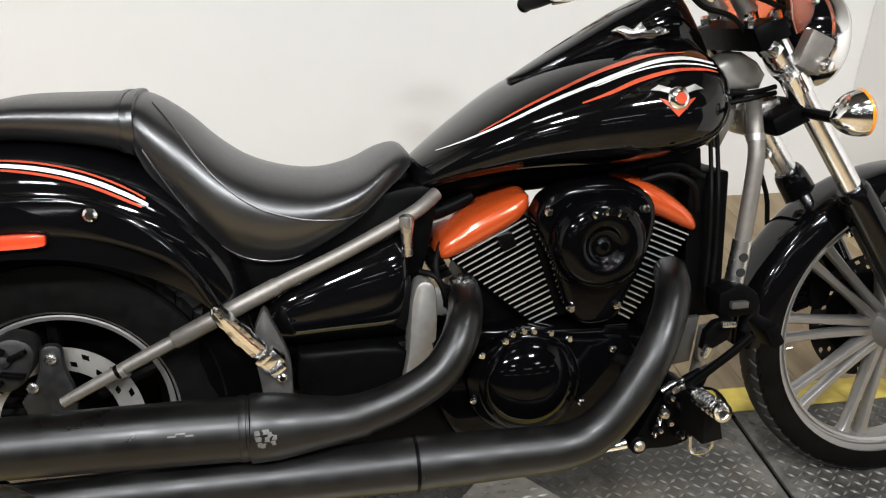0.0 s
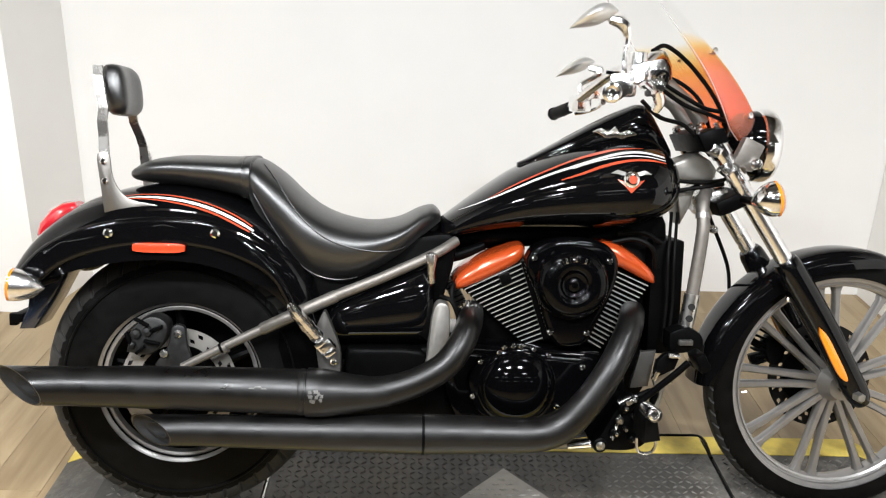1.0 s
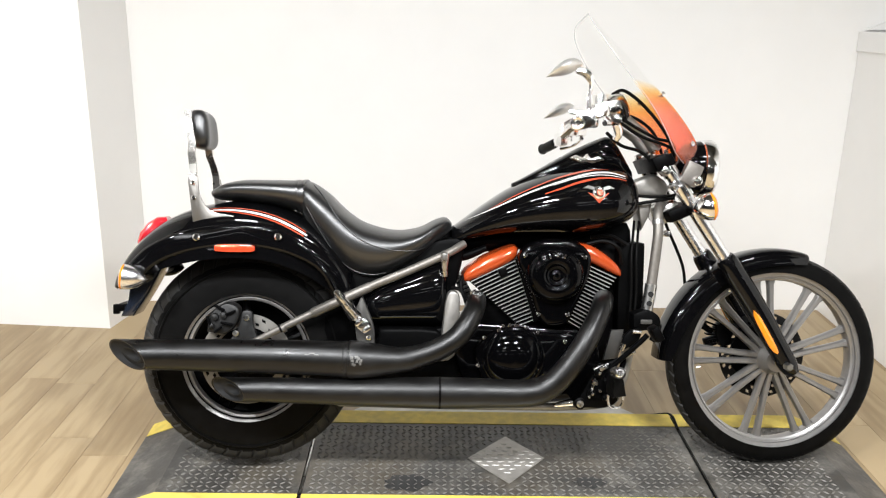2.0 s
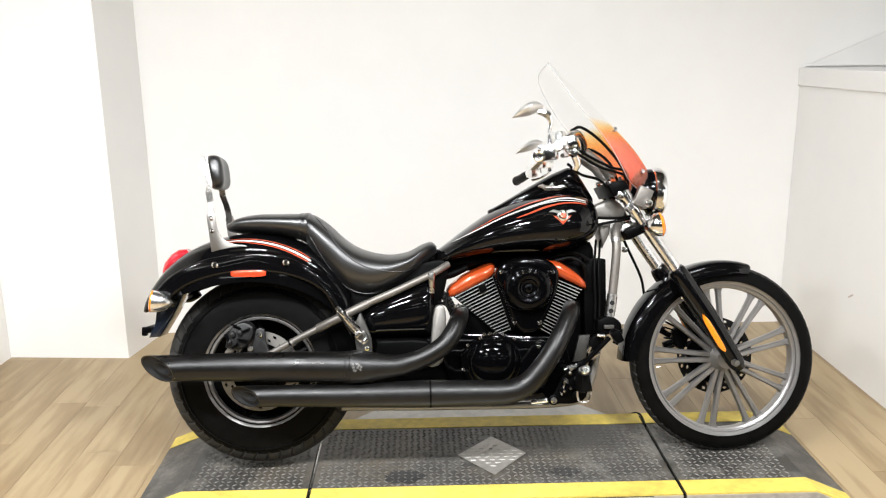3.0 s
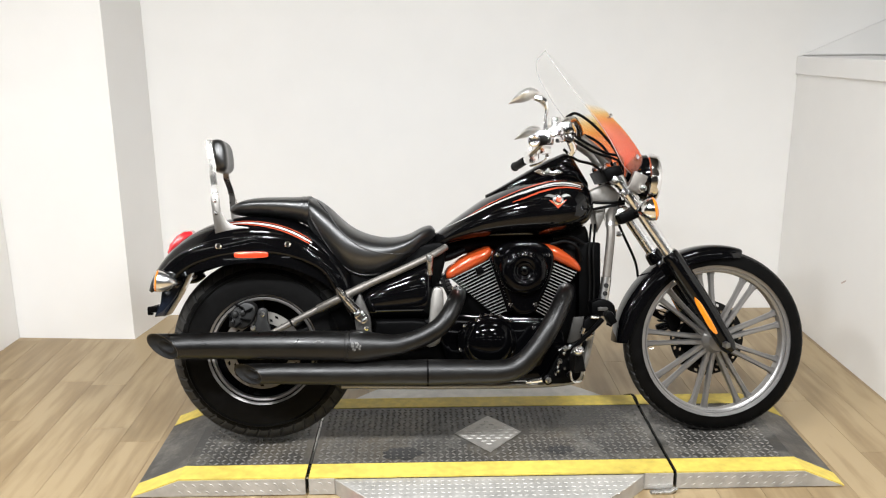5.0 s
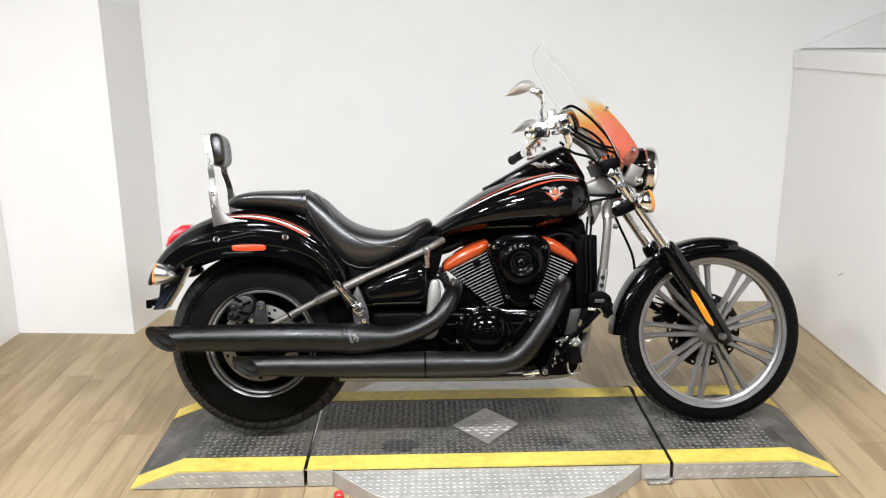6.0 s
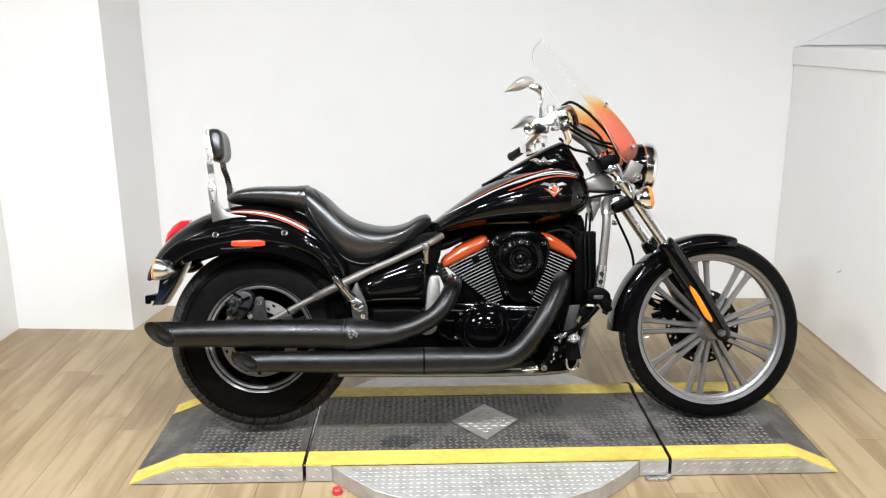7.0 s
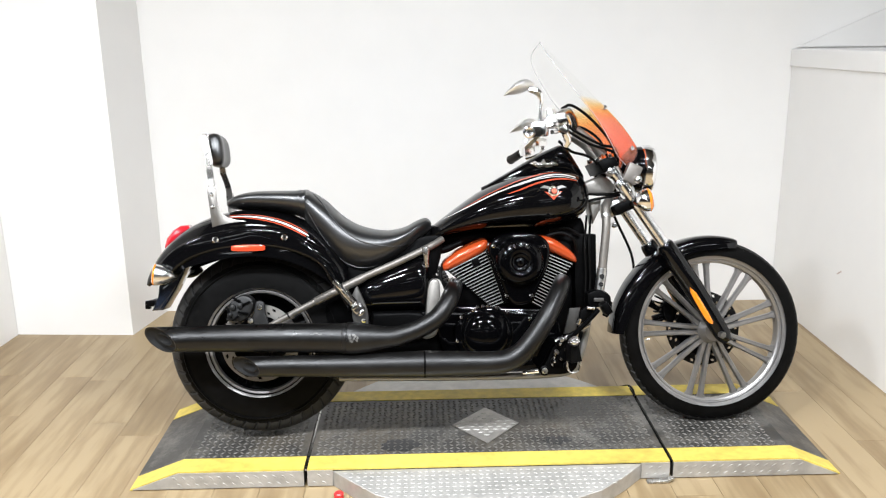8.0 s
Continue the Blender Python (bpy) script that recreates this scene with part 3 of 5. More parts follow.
# front wheel
front_wheel = part("front_wheel", lathe([(0.250, -0.012), (0.252, -0.024), (0.2575, -0.0275), (0.2585, -0.023), (0.2640, -0.025), (0.2655, -0.031), (0.279, -0.0345), (0.2825, -0.031), (0.272, -0.022), (0.266, 0.0), (0.272, 0.022), (0.282, 0.029), (0.28, 0.033), (0.266, 0.03), (0.256, 0.026), (0.252, 0.012), (0.25, 0), (0.252, -0.012)], (FU, 0, FW), segs=72), rim_silver, bike, "silver grey cast front wheel with paired spokes")
tyre("tyre", FU, FW, FR, 0.042, 0.276, front_wheel, 60, "narrow black rubber tyre", 0.003, 4)
part("hub", lathe([(0.012, -0.06), (0.034, -0.058), (0.042, -0.03), (0.05, -0.012), (0.05, 0.012), (0.042, 0.04), (0.012, 0.06)], (FU, 0, FW), segs=32), rim_silver, front_wheel)
for k in range(9):
    a = radians(97 + 40 * k)
    for s in (-1, 1):
        ca, sa = math.cos(a), math.sin(a)
        rings = []
        for r, off, wd, dp in ((0.035, 0.010, 0.0105, 0.019), (0.08, 0.0112, 0.0098, 0.016), (0.12, 0.0135, 0.0090, 0.014), (0.18, 0.0175, 0.0085, 0.012), (0.235, 0.0215, 0.0098, 0.012), (0.256, 0.025, 0.016, 0.014)):
            cu, cw = FU + r * ca - s * off * sa, FW + r * sa + s * off * ca
            ring = []
            for p, q in ((-1, -0.6), (-0.6, -1), (0.6, -1), (1, -0.6), (1, 0.6), (0.6, 1), (-0.6, 1), (-1, 0.6)):
                ring.append((cu - p * wd * sa, q * dp, cw + p * wd * ca))
            rings.append(ring)
        part("spoke", loft(rings), rim_silver, front_wheel)
brake_disc(FU, FW, 0.098, 0.140, 0.062, 20, bike)
bm = lathe([(0.05, 0.058), (0.105, 0.058), (0.105, 0.064), (0.05, 0.064)], (FU, 0, FW), segs=10)
part("disc_carrier", bm, satin_black, front_wheel)
part("valve", tube([(FU - 0.24, -0.01, FW - 0.03, 0.0022), (FU - 0.226, -0.011, FW - 0.027, 0.0028)], 6, straight=True), steel, front_wheel)
bm = bmesh.new()
add_plate(bm, smooth_outline([(1.482, 0.418), (1.506, 0.440), (1.536, 0.412), (1.530, 0.368), (1.505, 0.356), (1.486, 0.380)]), 0.05, 0.095, 0.008)
add_box(bm, (1.455, 0.072, 0.415), (0.05, 0.02, 0.02), 0.004, Matrix.Rotation(0.5, 3, "Y"))
add_box(bm, (1.468, 0.072, 0.375), (0.04, 0.022, 0.02), 0.004, Matrix.Rotation(-0.3, 3, "Y"))
add_tube(bm, [(1.45, 0.075, 0.425, 0.006), (1.44, 0.075, 0.445, 0.006), (1.452, 0.075, 0.468, 0.006)], 8)
cal_front = part("front_caliper", bm, satin_black, bike)
for k in range(6):
    part("caliper_rib", box((1.476 - 0.004 * (k % 2), 0.07, 0.446 - 0.017 * k), (0.034, 0.03, 0.006), 0.0015, Matrix.Rotation(0.5 - 0.16 * k, 3, "Y")), satin_black, cal_front)


# fenders
def fender(name, cu, cw, rows, parent, material, label, thick=0.004, count=18):
    """rows: angle in degrees, outer radius at the crown, radius of the lower edge, half width."""
    rings = []
    for a, ro, rb, hw in rows:
        t = radians(a)
        ring = []
        for shell in (0, 1):
            pts = []
            for k in range(count + 1):
                q = math.pi * k / count
                r = rb + (ro - rb - shell * thick) * abs(math.sin(q)) ** 0.55
                v = (hw - shell * thick) * spow(math.cos(q), 0.62)
                pts.append((cu + r * math.cos(t), v, cw + r * math.sin(t)))
            ring += pts if not shell else pts[::-1]
        rings.append(ring)
    return part(name, loft(rings), material, parent, label, angle=55)


FEND = [(74, 0.345, 0.318, 0.05), (76, 0.349, 0.312, 0.06), (90, 0.351, 0.300, 0.064), (110, 0.352, 0.298, 0.065), (130, 0.356, 0.298, 0.065), (150, 0.362, 0.302, 0.065), (170, 0.370, 0.318, 0.064), (180, 0.374, 0.336, 0.062)]
fend_rows = spline(FEND, 4)
front_fender = fender("front_fender", FU, FW, fend_rows, bike, black_paint, "glossy black front mudguard")

REND = [(151, 0.445, 0.425, 0.110), (147, 0.454, 0.405, 0.135), (138, 0.465, 0.375, 0.160), (125, 0.473, 0.342, 0.178), (110, 0.473, 0.318, 0.184), (92, 0.468, 0.306, 0.184), (75, 0.460, 0.306, 0.180), (60, 0.445, 0.310, 0.170), (45, 0.420, 0.32, 0.155), (30, 0.385, 0.325, 0.138), (18, 0.365, 0.33, 0.125)]
rend_rows = spline(REND, 4)
rear_fender = fender("rear_fender", RU, RW, rend_rows, bike, black_paint, "glossy black rear mudguard with red and white stripes")


def fender_point(a, q, lift_by):
    """A point on the right flank of the rear mudguard; q in degrees from the crown."""
    ro, rb, hw = interp(REND[::-1], a)
    t, k = radians(a), radians(90 - q)
    r = rb + (ro - rb) * abs(math.sin(k)) ** 0.55
    v = hw * spow(math.cos(k), 0.62)
    return (RU + (r + lift_by) * math.cos(t), -v - lift_by, RW + (r + lift_by) * math.sin(t))


def fender_stripe(rows, material, lift_by=0.0012):
    rings = []
    for a, q0, q1 in spline(rows, 5):
        rings.append([fender_point(a, q0 + (q1 - q0) * k / 3, lift_by) for k in range(4)])
    return part("stripe", loft(rings, False, False), material, rear_fender)


fender_stripe([(104, 36, 37), (92, 39, 41), (80, 43.5, 45.5), (70, 47.5, 49.5), (65, 50, 52)], stripe_red)
fender_stripe([(105, 39.5, 40), (92, 43.5, 47), (80, 48, 52), (70, 52, 56), (64, 54, 57)], stripe_white)
fender_stripe([(103, 42, 43), (92, 48.5, 50.5), (80, 53.5, 56), (70, 57.5, 60), (65, 58.5, 60.5)], stripe_red)

# mudguard stay with its bolts and reflector
bm = plate(smooth_outline([(-0.335, 0.585), (-0.30, 0.632), (-0.25, 0.675), (-0.16, 0.715), (-0.04, 0.735), (0.08, 0.73), (0.16, 0.70), (0.22, 0.648), (0.265, 0.59), (0.29, 0.535), (0.268, 0.54), (0.235, 0.595), (0.185, 0.632), (0.10, 0.662), (0.0, 0.672), (-0.12, 0.66), (-0.22, 0.625), (-0.30, 0.565)]), -0.186, -0.165, 0.010, segs=3)
stay = part("mudguard_stay", bm, black_paint, bike)
bolt(stay, -0.119, -0.187, 0.698, 0.011, 0.008)
bolt(stay, 0.111, -0.187, 0.702, 0.011, 0.008)
bm = plate(smooth_outline([(-0.068, 0.668), (-0.057, 0.678), (0.034, 0.678), (0.046, 0.668), (0.034, 0.658), (-0.057, 0.658)], 3), -0.197, -0.184, 0.003)
part("side_reflector", bm, reflector_red, stay, "red side reflector")

# fuel tank
TANK = [(0.615, 0.730, 0.672, 0.075), (0.66, 0.764, 0.69, 0.108), (0.72, 0.808, 0.702, 0.140), (0.80, 0.860, 0.712, 0.172), (0.90, 0.902, 0.715, 0.200), (1.0, 0.925, 0.716, 0.216), (1.06, 0.930, 0.722, 0.217), (1.11, 0.925, 0.735, 0.200), (1.15, 0.905, 0.758, 0.158), (1.172, 0.878, 0.785, 0.105), (1.184, 0.85, 0.812, 0.03)]
fuel_tank = part("fuel_tank", loft([section(*r) for r in spline(TANK, 4)]), black_paint, bike, "glossy black teardrop fuel tank", angle=60)


def tank_point(u, w, lift_by=0.0015):
    top, bottom, half = interp(TANK, u)
    c = bottom + 0.42 * (top - bottom)
    s = (w - c) / (top - c if w > c else c - bottom)
    s = max(-0.995, min(0.995, s))
    v = half * (1 - abs(s) ** 2.4) ** (1 / 2.4)
    return (u, -v - lift_by, w + 0.4 * lift_by * (1 if s > 0 else -1))


def tank_stripe(rows, material, lift_by=0.0015):
    """rows: u, upper w, lower w."""
    rings = []
    for u, w1, w0 in spline(rows, 6):
        rings.append([tank_point(u, w0 + (w1 - w0) * k / 4, lift_by) for k in range(5)])
    return part("stripe", loft(rings, False, False), material, fuel_tank)


tank_stripe([(0.72, 0.789, 0.788), (0.80, 0.835, 0.832), (0.90, 0.880, 0.876), (0.97, 0.902, 0.897), (1.02, 0.911, 0.908), (1.07, 0.912, 0.911)], stripe_red)
tank_stripe([(0.655, 0.755, 0.7545), (0.74, 0.797, 0.794), (0.83, 0.841, 0.8365), (0.92, 0.875, 0.870), (1.0, 0.899, 0.894), (1.06, 0.905, 0.900), (1.115, 0.894, 0.890)], stripe_white, 0.002)
tank_stripe([(0.90, 0.8620, 0.861), (0.96, 0.8825, 0.8805), (1.02, 0.8945, 0.892), (1.07, 0.8945, 0.892), (1.115, 0.8855, 0.884)], stripe_white, 0.002)
tank_stripe([(0.875, 0.838, 0.836), (0.92, 0.855, 0.850), (0.97, 0.874, 0.868), (1.03, 0.887, 0.882), (1.08, 0.887, 0.883), (1.115, 0.880, 0.878)], stripe_red)

# tank badge: a winged disc
bu, bw = 1.026, 0.842
badge = part("tank_badge", lathe([(0.0001, 0.008), (0.012, 0.008), (0.0165, 0.005), (0.019, 0.0)], tank_point(bu, bw), (0.05, -1, 0.15), 20), chrome, bike, "chrome winged disc badge on a red shield")
part("badge_centre", lathe([(0.0001, 0.0095), (0.009, 0.0095), (0.010, 0.008)], tank_point(bu, bw), (0.05, -1, 0.15), 16), stripe_red, badge)


def tank_patch(outline, material, parent, name, lift_by):
    """A thin emblem piece laid on the tank, fanned from its middle."""
    bm = bmesh.new()
    mu, mw = sum(p[0] for p in outline) / len(outline), sum(p[1] for p in outline) / len(outline)
    c = bm.verts.new(tank_point(mu, mw, lift_by))
    vs = [bm.verts.new(tank_point(a, b, lift_by)) for a, b in outline]
    lo = [bm.verts.new(tank_point(a, b, 0.0002)) for a, b in outline]
    for i in range(len(vs)):
        j = (i + 1) % len(vs)
        bm.faces.new((c, vs[i], vs[j]))
        bm.faces.new((vs[i], lo[i], lo[j], vs[j]))
    return part(name, bm, material, parent, smooth=False)


tank_patch([(0.994, 0.843), (1.008, 0.838), (1.026, 0.840), (1.044, 0.838), (1.056, 0.843), (1.040, 0.828), (1.025, 0.813), (1.011, 0.828)], stripe_red, badge, "badge_shield", 0.0022)
for du in (-1, 1):
    tank_patch([(bu + du * 0.012, 0.858), (bu + du * 0.030, 0.863), (bu + du * 0.045, 0.855), (bu + du * 0.030, 0.854), (bu + du * 0.016, 0.850)], rim_silver, badge, "badge_wing", 0.0035)

# console on the tank
CONS = [(0.800, 0.870, 0.850, 0.012), (0.828, 0.884, 0.858, 0.034), (0.90, 0.925, 0.885, 0.054), (1.0, 0.981, 0.905, 0.068), (1.06, 1.009, 0.91, 0.074), (1.088, 1.018, 0.91, 0.072), (1.108, 1.008, 0.91, 0.068), (1.135, 0.968, 0.9, 0.06), (1.168, 0.915, 0.88, 0.04)]
console = part("tank_console", loft([section(*r, 3.0, 0.3) for r in spline(CONS, 4)]), black_paint, bike, "glossy black instrument console", angle=60)
bm = plate(smooth_outline([(0.965, 0.948), (0.985, 0.957), (1.005, 0.950), (1.018, 0.962), (1.03, 0.948), (1.05, 0.956), (1.072, 0.944), (1.05, 0.938), (1.035, 0.93), (1.018, 0.936), (0.998, 0.932), (0.985, 0.940)], 2), -0.080, -0.066, 0.003)
part("console_emblem", bm, bar_chrome, console, "chrome winged emblem on the console")

# seats
RIDER = [(0.163, 0.862, 0.775, 0.120), (0.19, 0.862, 0.715, 0.136), (0.24, 0.830, 0.640, 0.148), (0.29, 0.783, 0.590, 0.156), (0.34, 0.748, 0.571, 0.160), (0.40, 0.727, 0.573, 0.162), (0.46, 0.720, 0.602, 0.160), (0.52, 0.731, 0.643, 0.148), (0.565, 0.754, 0.682, 0.122), (0.598, 0.762, 0.708, 0.088), (0.614, 0.748, 0.722, 0.05)]
rider_seat = part("rider_seat", loft([section(*r, 2.25, 0.64) for r in spline(RIDER, 4)]), leather, bike, "scooped black leather rider seat with stitched seams", angle=60)


def seat_seam(table, rows, parent, lift_by=0.0008, n=2.25, mid=0.64):
    """A raised seam along a seat; rows: u and the share of the height."""
    pts = []
    for u, f in spline(rows, 5):
        top, bottom, half = interp(table, u)
        c = bottom + mid * (top - bottom)
        w = bottom + f * (top - bottom)
        s = (w - c) / (top - c if w > c else c - bottom)
        v = half * (1 - min(0.999, abs(s)) ** n) ** (1 / n)
        pts.append((u, -v - lift_by, w, 0.0016))
    part("seam", tube(pts, 6, straight=True), leather, parent)


seat_seam(RIDER, [(0.20, 0.97), (0.229, 0.91), (0.281, 0.80), (0.35, 0.71), (0.406, 0.65), (0.461, 0.53), (0.531, 0.25)], rider_seat)
seat_seam(RIDER, [(0.185, 0.45), (0.22, 0.32), (0.28, 0.2), (0.34, 0.14), (0.42, 0.12)], rider_seat)
PILL = [(-0.108, 0.826, 0.815, 0.04), (-0.096, 0.838, 0.806, 0.085), (-0.06, 0.856, 0.800, 0.110), (0.0, 0.866, 0.797, 0.120), (0.08, 0.867, 0.788, 0.128), (0.14, 0.867, 0.775, 0.130), (0.172, 0.868, 0.76, 0.128), (0.176, 0.862, 0.77, 0.12)]
pillion = part("passenger_seat", loft([section(*r, 2.4, 0.62) for r in spline(PILL, 3)]), leather, bike, "flat black leather passenger seat", angle=60)
bm = bmesh.new()
for u in (0.148, 0.166):
    top, bottom, half = interp(PILL, u)
    ring = section(u, top + 0.002, bottom, half + 0.002, 2.4, 0.62)
    ring2 = section(u + 0.009, top + 0.002, bottom, half + 0.002, 2.4, 0.62)
    add_loft(bm, [[(p[0], p[1] * 0.97, p[2] - 0.003) for p in ring], ring, ring2, [(p[0], p[1] * 0.97, p[2] - 0.003) for p in ring2]], False)
part("seat_strap", bm, leather, pillion, "leather strap across the seat")

# sissy bar
for s in (-1, 1):
    bm = plate(smooth_outline([(-0.134, 0.735), (-0.08, 0.742), (-0.014, 0.757), (-0.082, 0.772), (-0.114, 0.815), (-0.122, 0.868), (-0.147, 0.868), (-0.144, 0.82)], 3), s * 0.160 - 0.003, s * 0.160 + 0.003, 0.0015)
    pl = part("sissy_bar_bracket", bm, polished, bike, "polished steel backrest bracket")
    for u, w in ((-0.134, 0.852), (-0.131, 0.810)):
        bolt(pl, u, s * 0.165, w, 0.007, 0.006, s)
    rings = []
    for u, v, w in ((-0.132, 0.155, 0.835), (-0.136, 0.150, 0.880), (-0.140, 0.138, 0.905), (-0.149, 0.118, 0.940), (-0.150, 0.104, 0.970), (-0.158, 0.094, 1.0), (-0.166, 0.087, 1.042), (-0.166, 0.086, 1.064)):
        rings.append([(u + a, s * v + b, w) for a, b in ((-0.0105, -0.0035), (0.0105, -0.0035), (0.0105, 0.0035), (-0.0105, 0.0035))])
    part("sissy_bar", loft(rings), bar_steel, bike, "polished steel backrest upright", smooth=False)
bm = bmesh.new()
rings = []
for k in range(13):
    t = -1 + k / 6
    sc = max(0.25, (1 - abs(t) ** 5) ** 0.5 if abs(t) < 1 else 0.25)
    ring = section(0, 0.030 + 0.030 * sc, -0.028 - 0.030 * sc, 0.012 + 0.018 * sc, 3.0, 0.5, 20)
    rings.append([(-0.145 + p[1] - 0.10 * p[2] + 0.010 * t * t, t * 0.080, 1.012 + p[2]) for p in ring])
add_loft(bm, rings)
part("backrest_pad", bm, leather, bike, "padded black leather backrest", angle=70)

# tail


def tail_lens(rows):
    """A lens on the crown of the mudguard; rows: angle, inner and outer radius, half width."""
    rings = []
    for a, r0, r1, hw in rows:
        t = radians(a)
        ring = []
        for k in range(16):
            q = 2 * math.pi * k / 16
            r = (r0 + r1) / 2 + (r1 - r0) / 2 * spow(math.sin(q), 0.8)
            ring.append((RU + r * math.cos(t), hw * spow(math.cos(q), 0.8), RW + r * math.sin(t)))
        rings.append(ring)
    return loft(rings)


tail = part("tail_light", tail_lens([(136, 0.452, 0.468, 0.046), (134, 0.455, 0.482, 0.062), (131, 0.458, 0.497, 0.070), (127.5, 0.461, 0.505, 0.066), (124, 0.463, 0.503, 0.050), (121.5, 0.464, 0.490, 0.030)]), red_lens, bike, "red teardrop tail light")
clear_lens = mat("clear_lens", (0.75, 0.73, 0.72), 0.12, coat=1.0, var=0.08, scale=120)
part("clear_lens", tail_lens([(139, 0.448, 0.457, 0.03), (138, 0.451, 0.464, 0.045), (136.8, 0.452, 0.470, 0.055), (135.3, 0.454, 0.474, 0.058)]), clear_lens, tail, "clear lower lens")
bm = plate([(-0.336, 0.622), (-0.25, 0.604), (-0.295, 0.52), (-0.337, 0.452), (-0.374, 0.450), (-0.352, 0.50)], -0.055, 0.055, 0.006)
holder = part("plate_holder", bm, blue_black, bike, "black number plate bracket")
bm = bmesh.new()
add_box(bm, (-0.376, 0, 0.476), (0.022, 0.10, 0.022), 0.004)
add_box(bm, (-0.392, -0.03, 0.47), (0.018, 0.02, 0.03), 0.004)
part("plate_light", bm, satin_black, holder)


def signal(name, tip, front, r, parent, lens_len=0.014, body=None):
    """A bullet turn signal: a chrome teardrop with an amber lens on its wide end."""
    a, b = Vector(tip), Vector(front)
    ax, ln = (b - a).normalized(), (b - a).length
    prof = [(0.001, 0)] + [(r * math.sin(0.5 * math.pi * (k / 8) ** 0.75), ln * k / 8) for k in range(1, 9)]
    shell = part(name, lathe(prof, a, ax, 24), body or chrome, parent, "chrome bullet turn signal with an amber lens")
    part("lens", lathe([(r, ln - 0.001), (r * 1.02, ln + 0.004), (r * 0.86, ln + lens_len * 0.8), (r * 0.5, ln + lens_len), (0.001, ln + lens_len * 1.05)], a, ax, 24), orange_lens, shell, "amber lens")
    return shell


for s in (-1, 1):
    sg = signal("rear_turn_signal", (-0.250, s * 0.208, 0.577), (-0.314, s * 0.213, 0.585), 0.0355, bike, 0.009, body=fork_chrome if s < 0 else black_paint)
    part("stalk", tube([(-0.285, s * 0.05, 0.575, 0.010), (-0.286, s * 0.203, 0.580, 0.010)], 8, straight=True), satin_black, sg)

# frame rails
rail = part("frame_rail", tube([(0.022, -0.128, 0.384, 0.0095), (0.112, -0.135, 0.431, 0.0105), (0.20, -0.14, 0.475, 0.0115), (0.36, -0.145, 0.553, 0.0125), (0.48, -0.142, 0.604, 0.0122), (0.60, -0.12, 0.658, 0.0122), (0.65, -0.09, 0.685, 0.012)], 14), rail_grey, bike, "satin grey frame tube")
part("sleeve", tube([(0.204, -0.14, 0.477, 0.0128), (0.207, -0.14, 0.4785, 0.0148), (0.29, -0.1435, 0.519, 0.0148), (0.373, -0.1448, 0.5585, 0.0145), (0.376, -0.1448, 0.56, 0.0125)], 16, straight=True), rail_grey, rail)
for u, w in ((0.113, 0.4315), (0.200, 0.475)):
    part("groove", tube([(u - 0.0025, -0.1365, w - 0.0013, 0.0122), (u + 0.0025, -0.1365, w + 0.0012, 0.0122)], 16, straight=True), satin_black, rail)
part("collar", tube([(0.118, -0.1355, 0.431, 0.0135), (0.126, -0.136, 0.435, 0.0135)], 16, straight=True), rail_grey, rail)
part("rail_clamp", tube([(0.590, -0.132, 0.662, 0.006), (0.590, -0.133, 0.658, 0.0125), (0.590, -0.134, 0.645, 0.0135), (0.590, -0.133, 0.625, 0.0095), (0.592, -0.128, 0.59, 0.0085)], 14, straight=True), steel, rail)
part("down_tube", tube([(1.258, -0.05, 0.810, 0.016), (1.242, -0.080, 0.802, 0.0152), (1.231, -0.105, 0.777, 0.0152), (1.230, -0.118, 0.735, 0.0152), (1.225, -0.122, 0.68, 0.0152), (1.212, -0.124, 0.57, 0.0152)], 16), rail_grey, bike, "silver frame down tube")
part("tube_collar", tube([(1.2300, -0.110, 0.765, 0.0172), (1.2300, -0.113, 0.753, 0.0172)], 16, straight=True), rim_silver, bike)
lower = part("tube_foot", tube([(1.212, -0.124, 0.574, 0.0180), (1.209, -0.124, 0.55, 0.0180), (1.198, -0.124, 0.482, 0.0175)], 16, straight=True), steel, bike, "drilled steel foot of the frame tube")
for u, w in ((1.2065, 0.545), (1.2025, 0.517)):
    part("hole", lathe([(0.0001, 0.001), (0.0085, 0.001), (0.0085, -0.006)], (u, -0.1415, w), (0, -1, 0), 12), hole_black, lower)
part("lower_frame", tube([(0.28, -0.10, 0.205, 0.012), (0.7, -0.10, 0.196, 0.012), (1.06, -0.10, 0.20, 0.012), (1.13, -0.10, 0.25, 0.012), (1.17, -0.09, 0.40, 0.013)], 10), frame_silver, bike, "silver lower frame tube")
part("lower_frame", tube([(0.28, 0.10, 0.205, 0.012), (0.7, 0.10, 0.196, 0.012), (1.06, 0.10, 0.20, 0.012), (1.13, 0.10, 0.25, 0.012), (1.17, 0.09, 0.40, 0.013)], 10), satin_black, bike)
part("swingarm", tube([(0.0, -0.112, 0.335, 0.022), (0.25, -0.11, 0.33, 0.024), (0.50, -0.09, 0.36, 0.03)], 12), satin_black, bike)
part("swingarm", tube([(0.0, 0.112, 0.335, 0.022), (0.25, 0.11, 0.33, 0.024), (0.50, 0.09, 0.36, 0.03)], 12), satin_black, bike)
part("frame_neck", plate([(1.160, 0.874), (1.20, 0.892), (1.236, 0.906), (1.268, 0.888), (1.286, 0.864), (1.276, 0.838), (1.18, 0.836)], -0.042, 0.042, 0.010, segs=3), frame_silver, bike, "silver grey steering head gusset")
part("frame_gusset", plate([(1.186, 0.812), (1.232, 0.818), (1.224, 0.777), (1.20, 0.730)], -0.045, 0.04, 0.008, segs=3), frame_silver, bike)
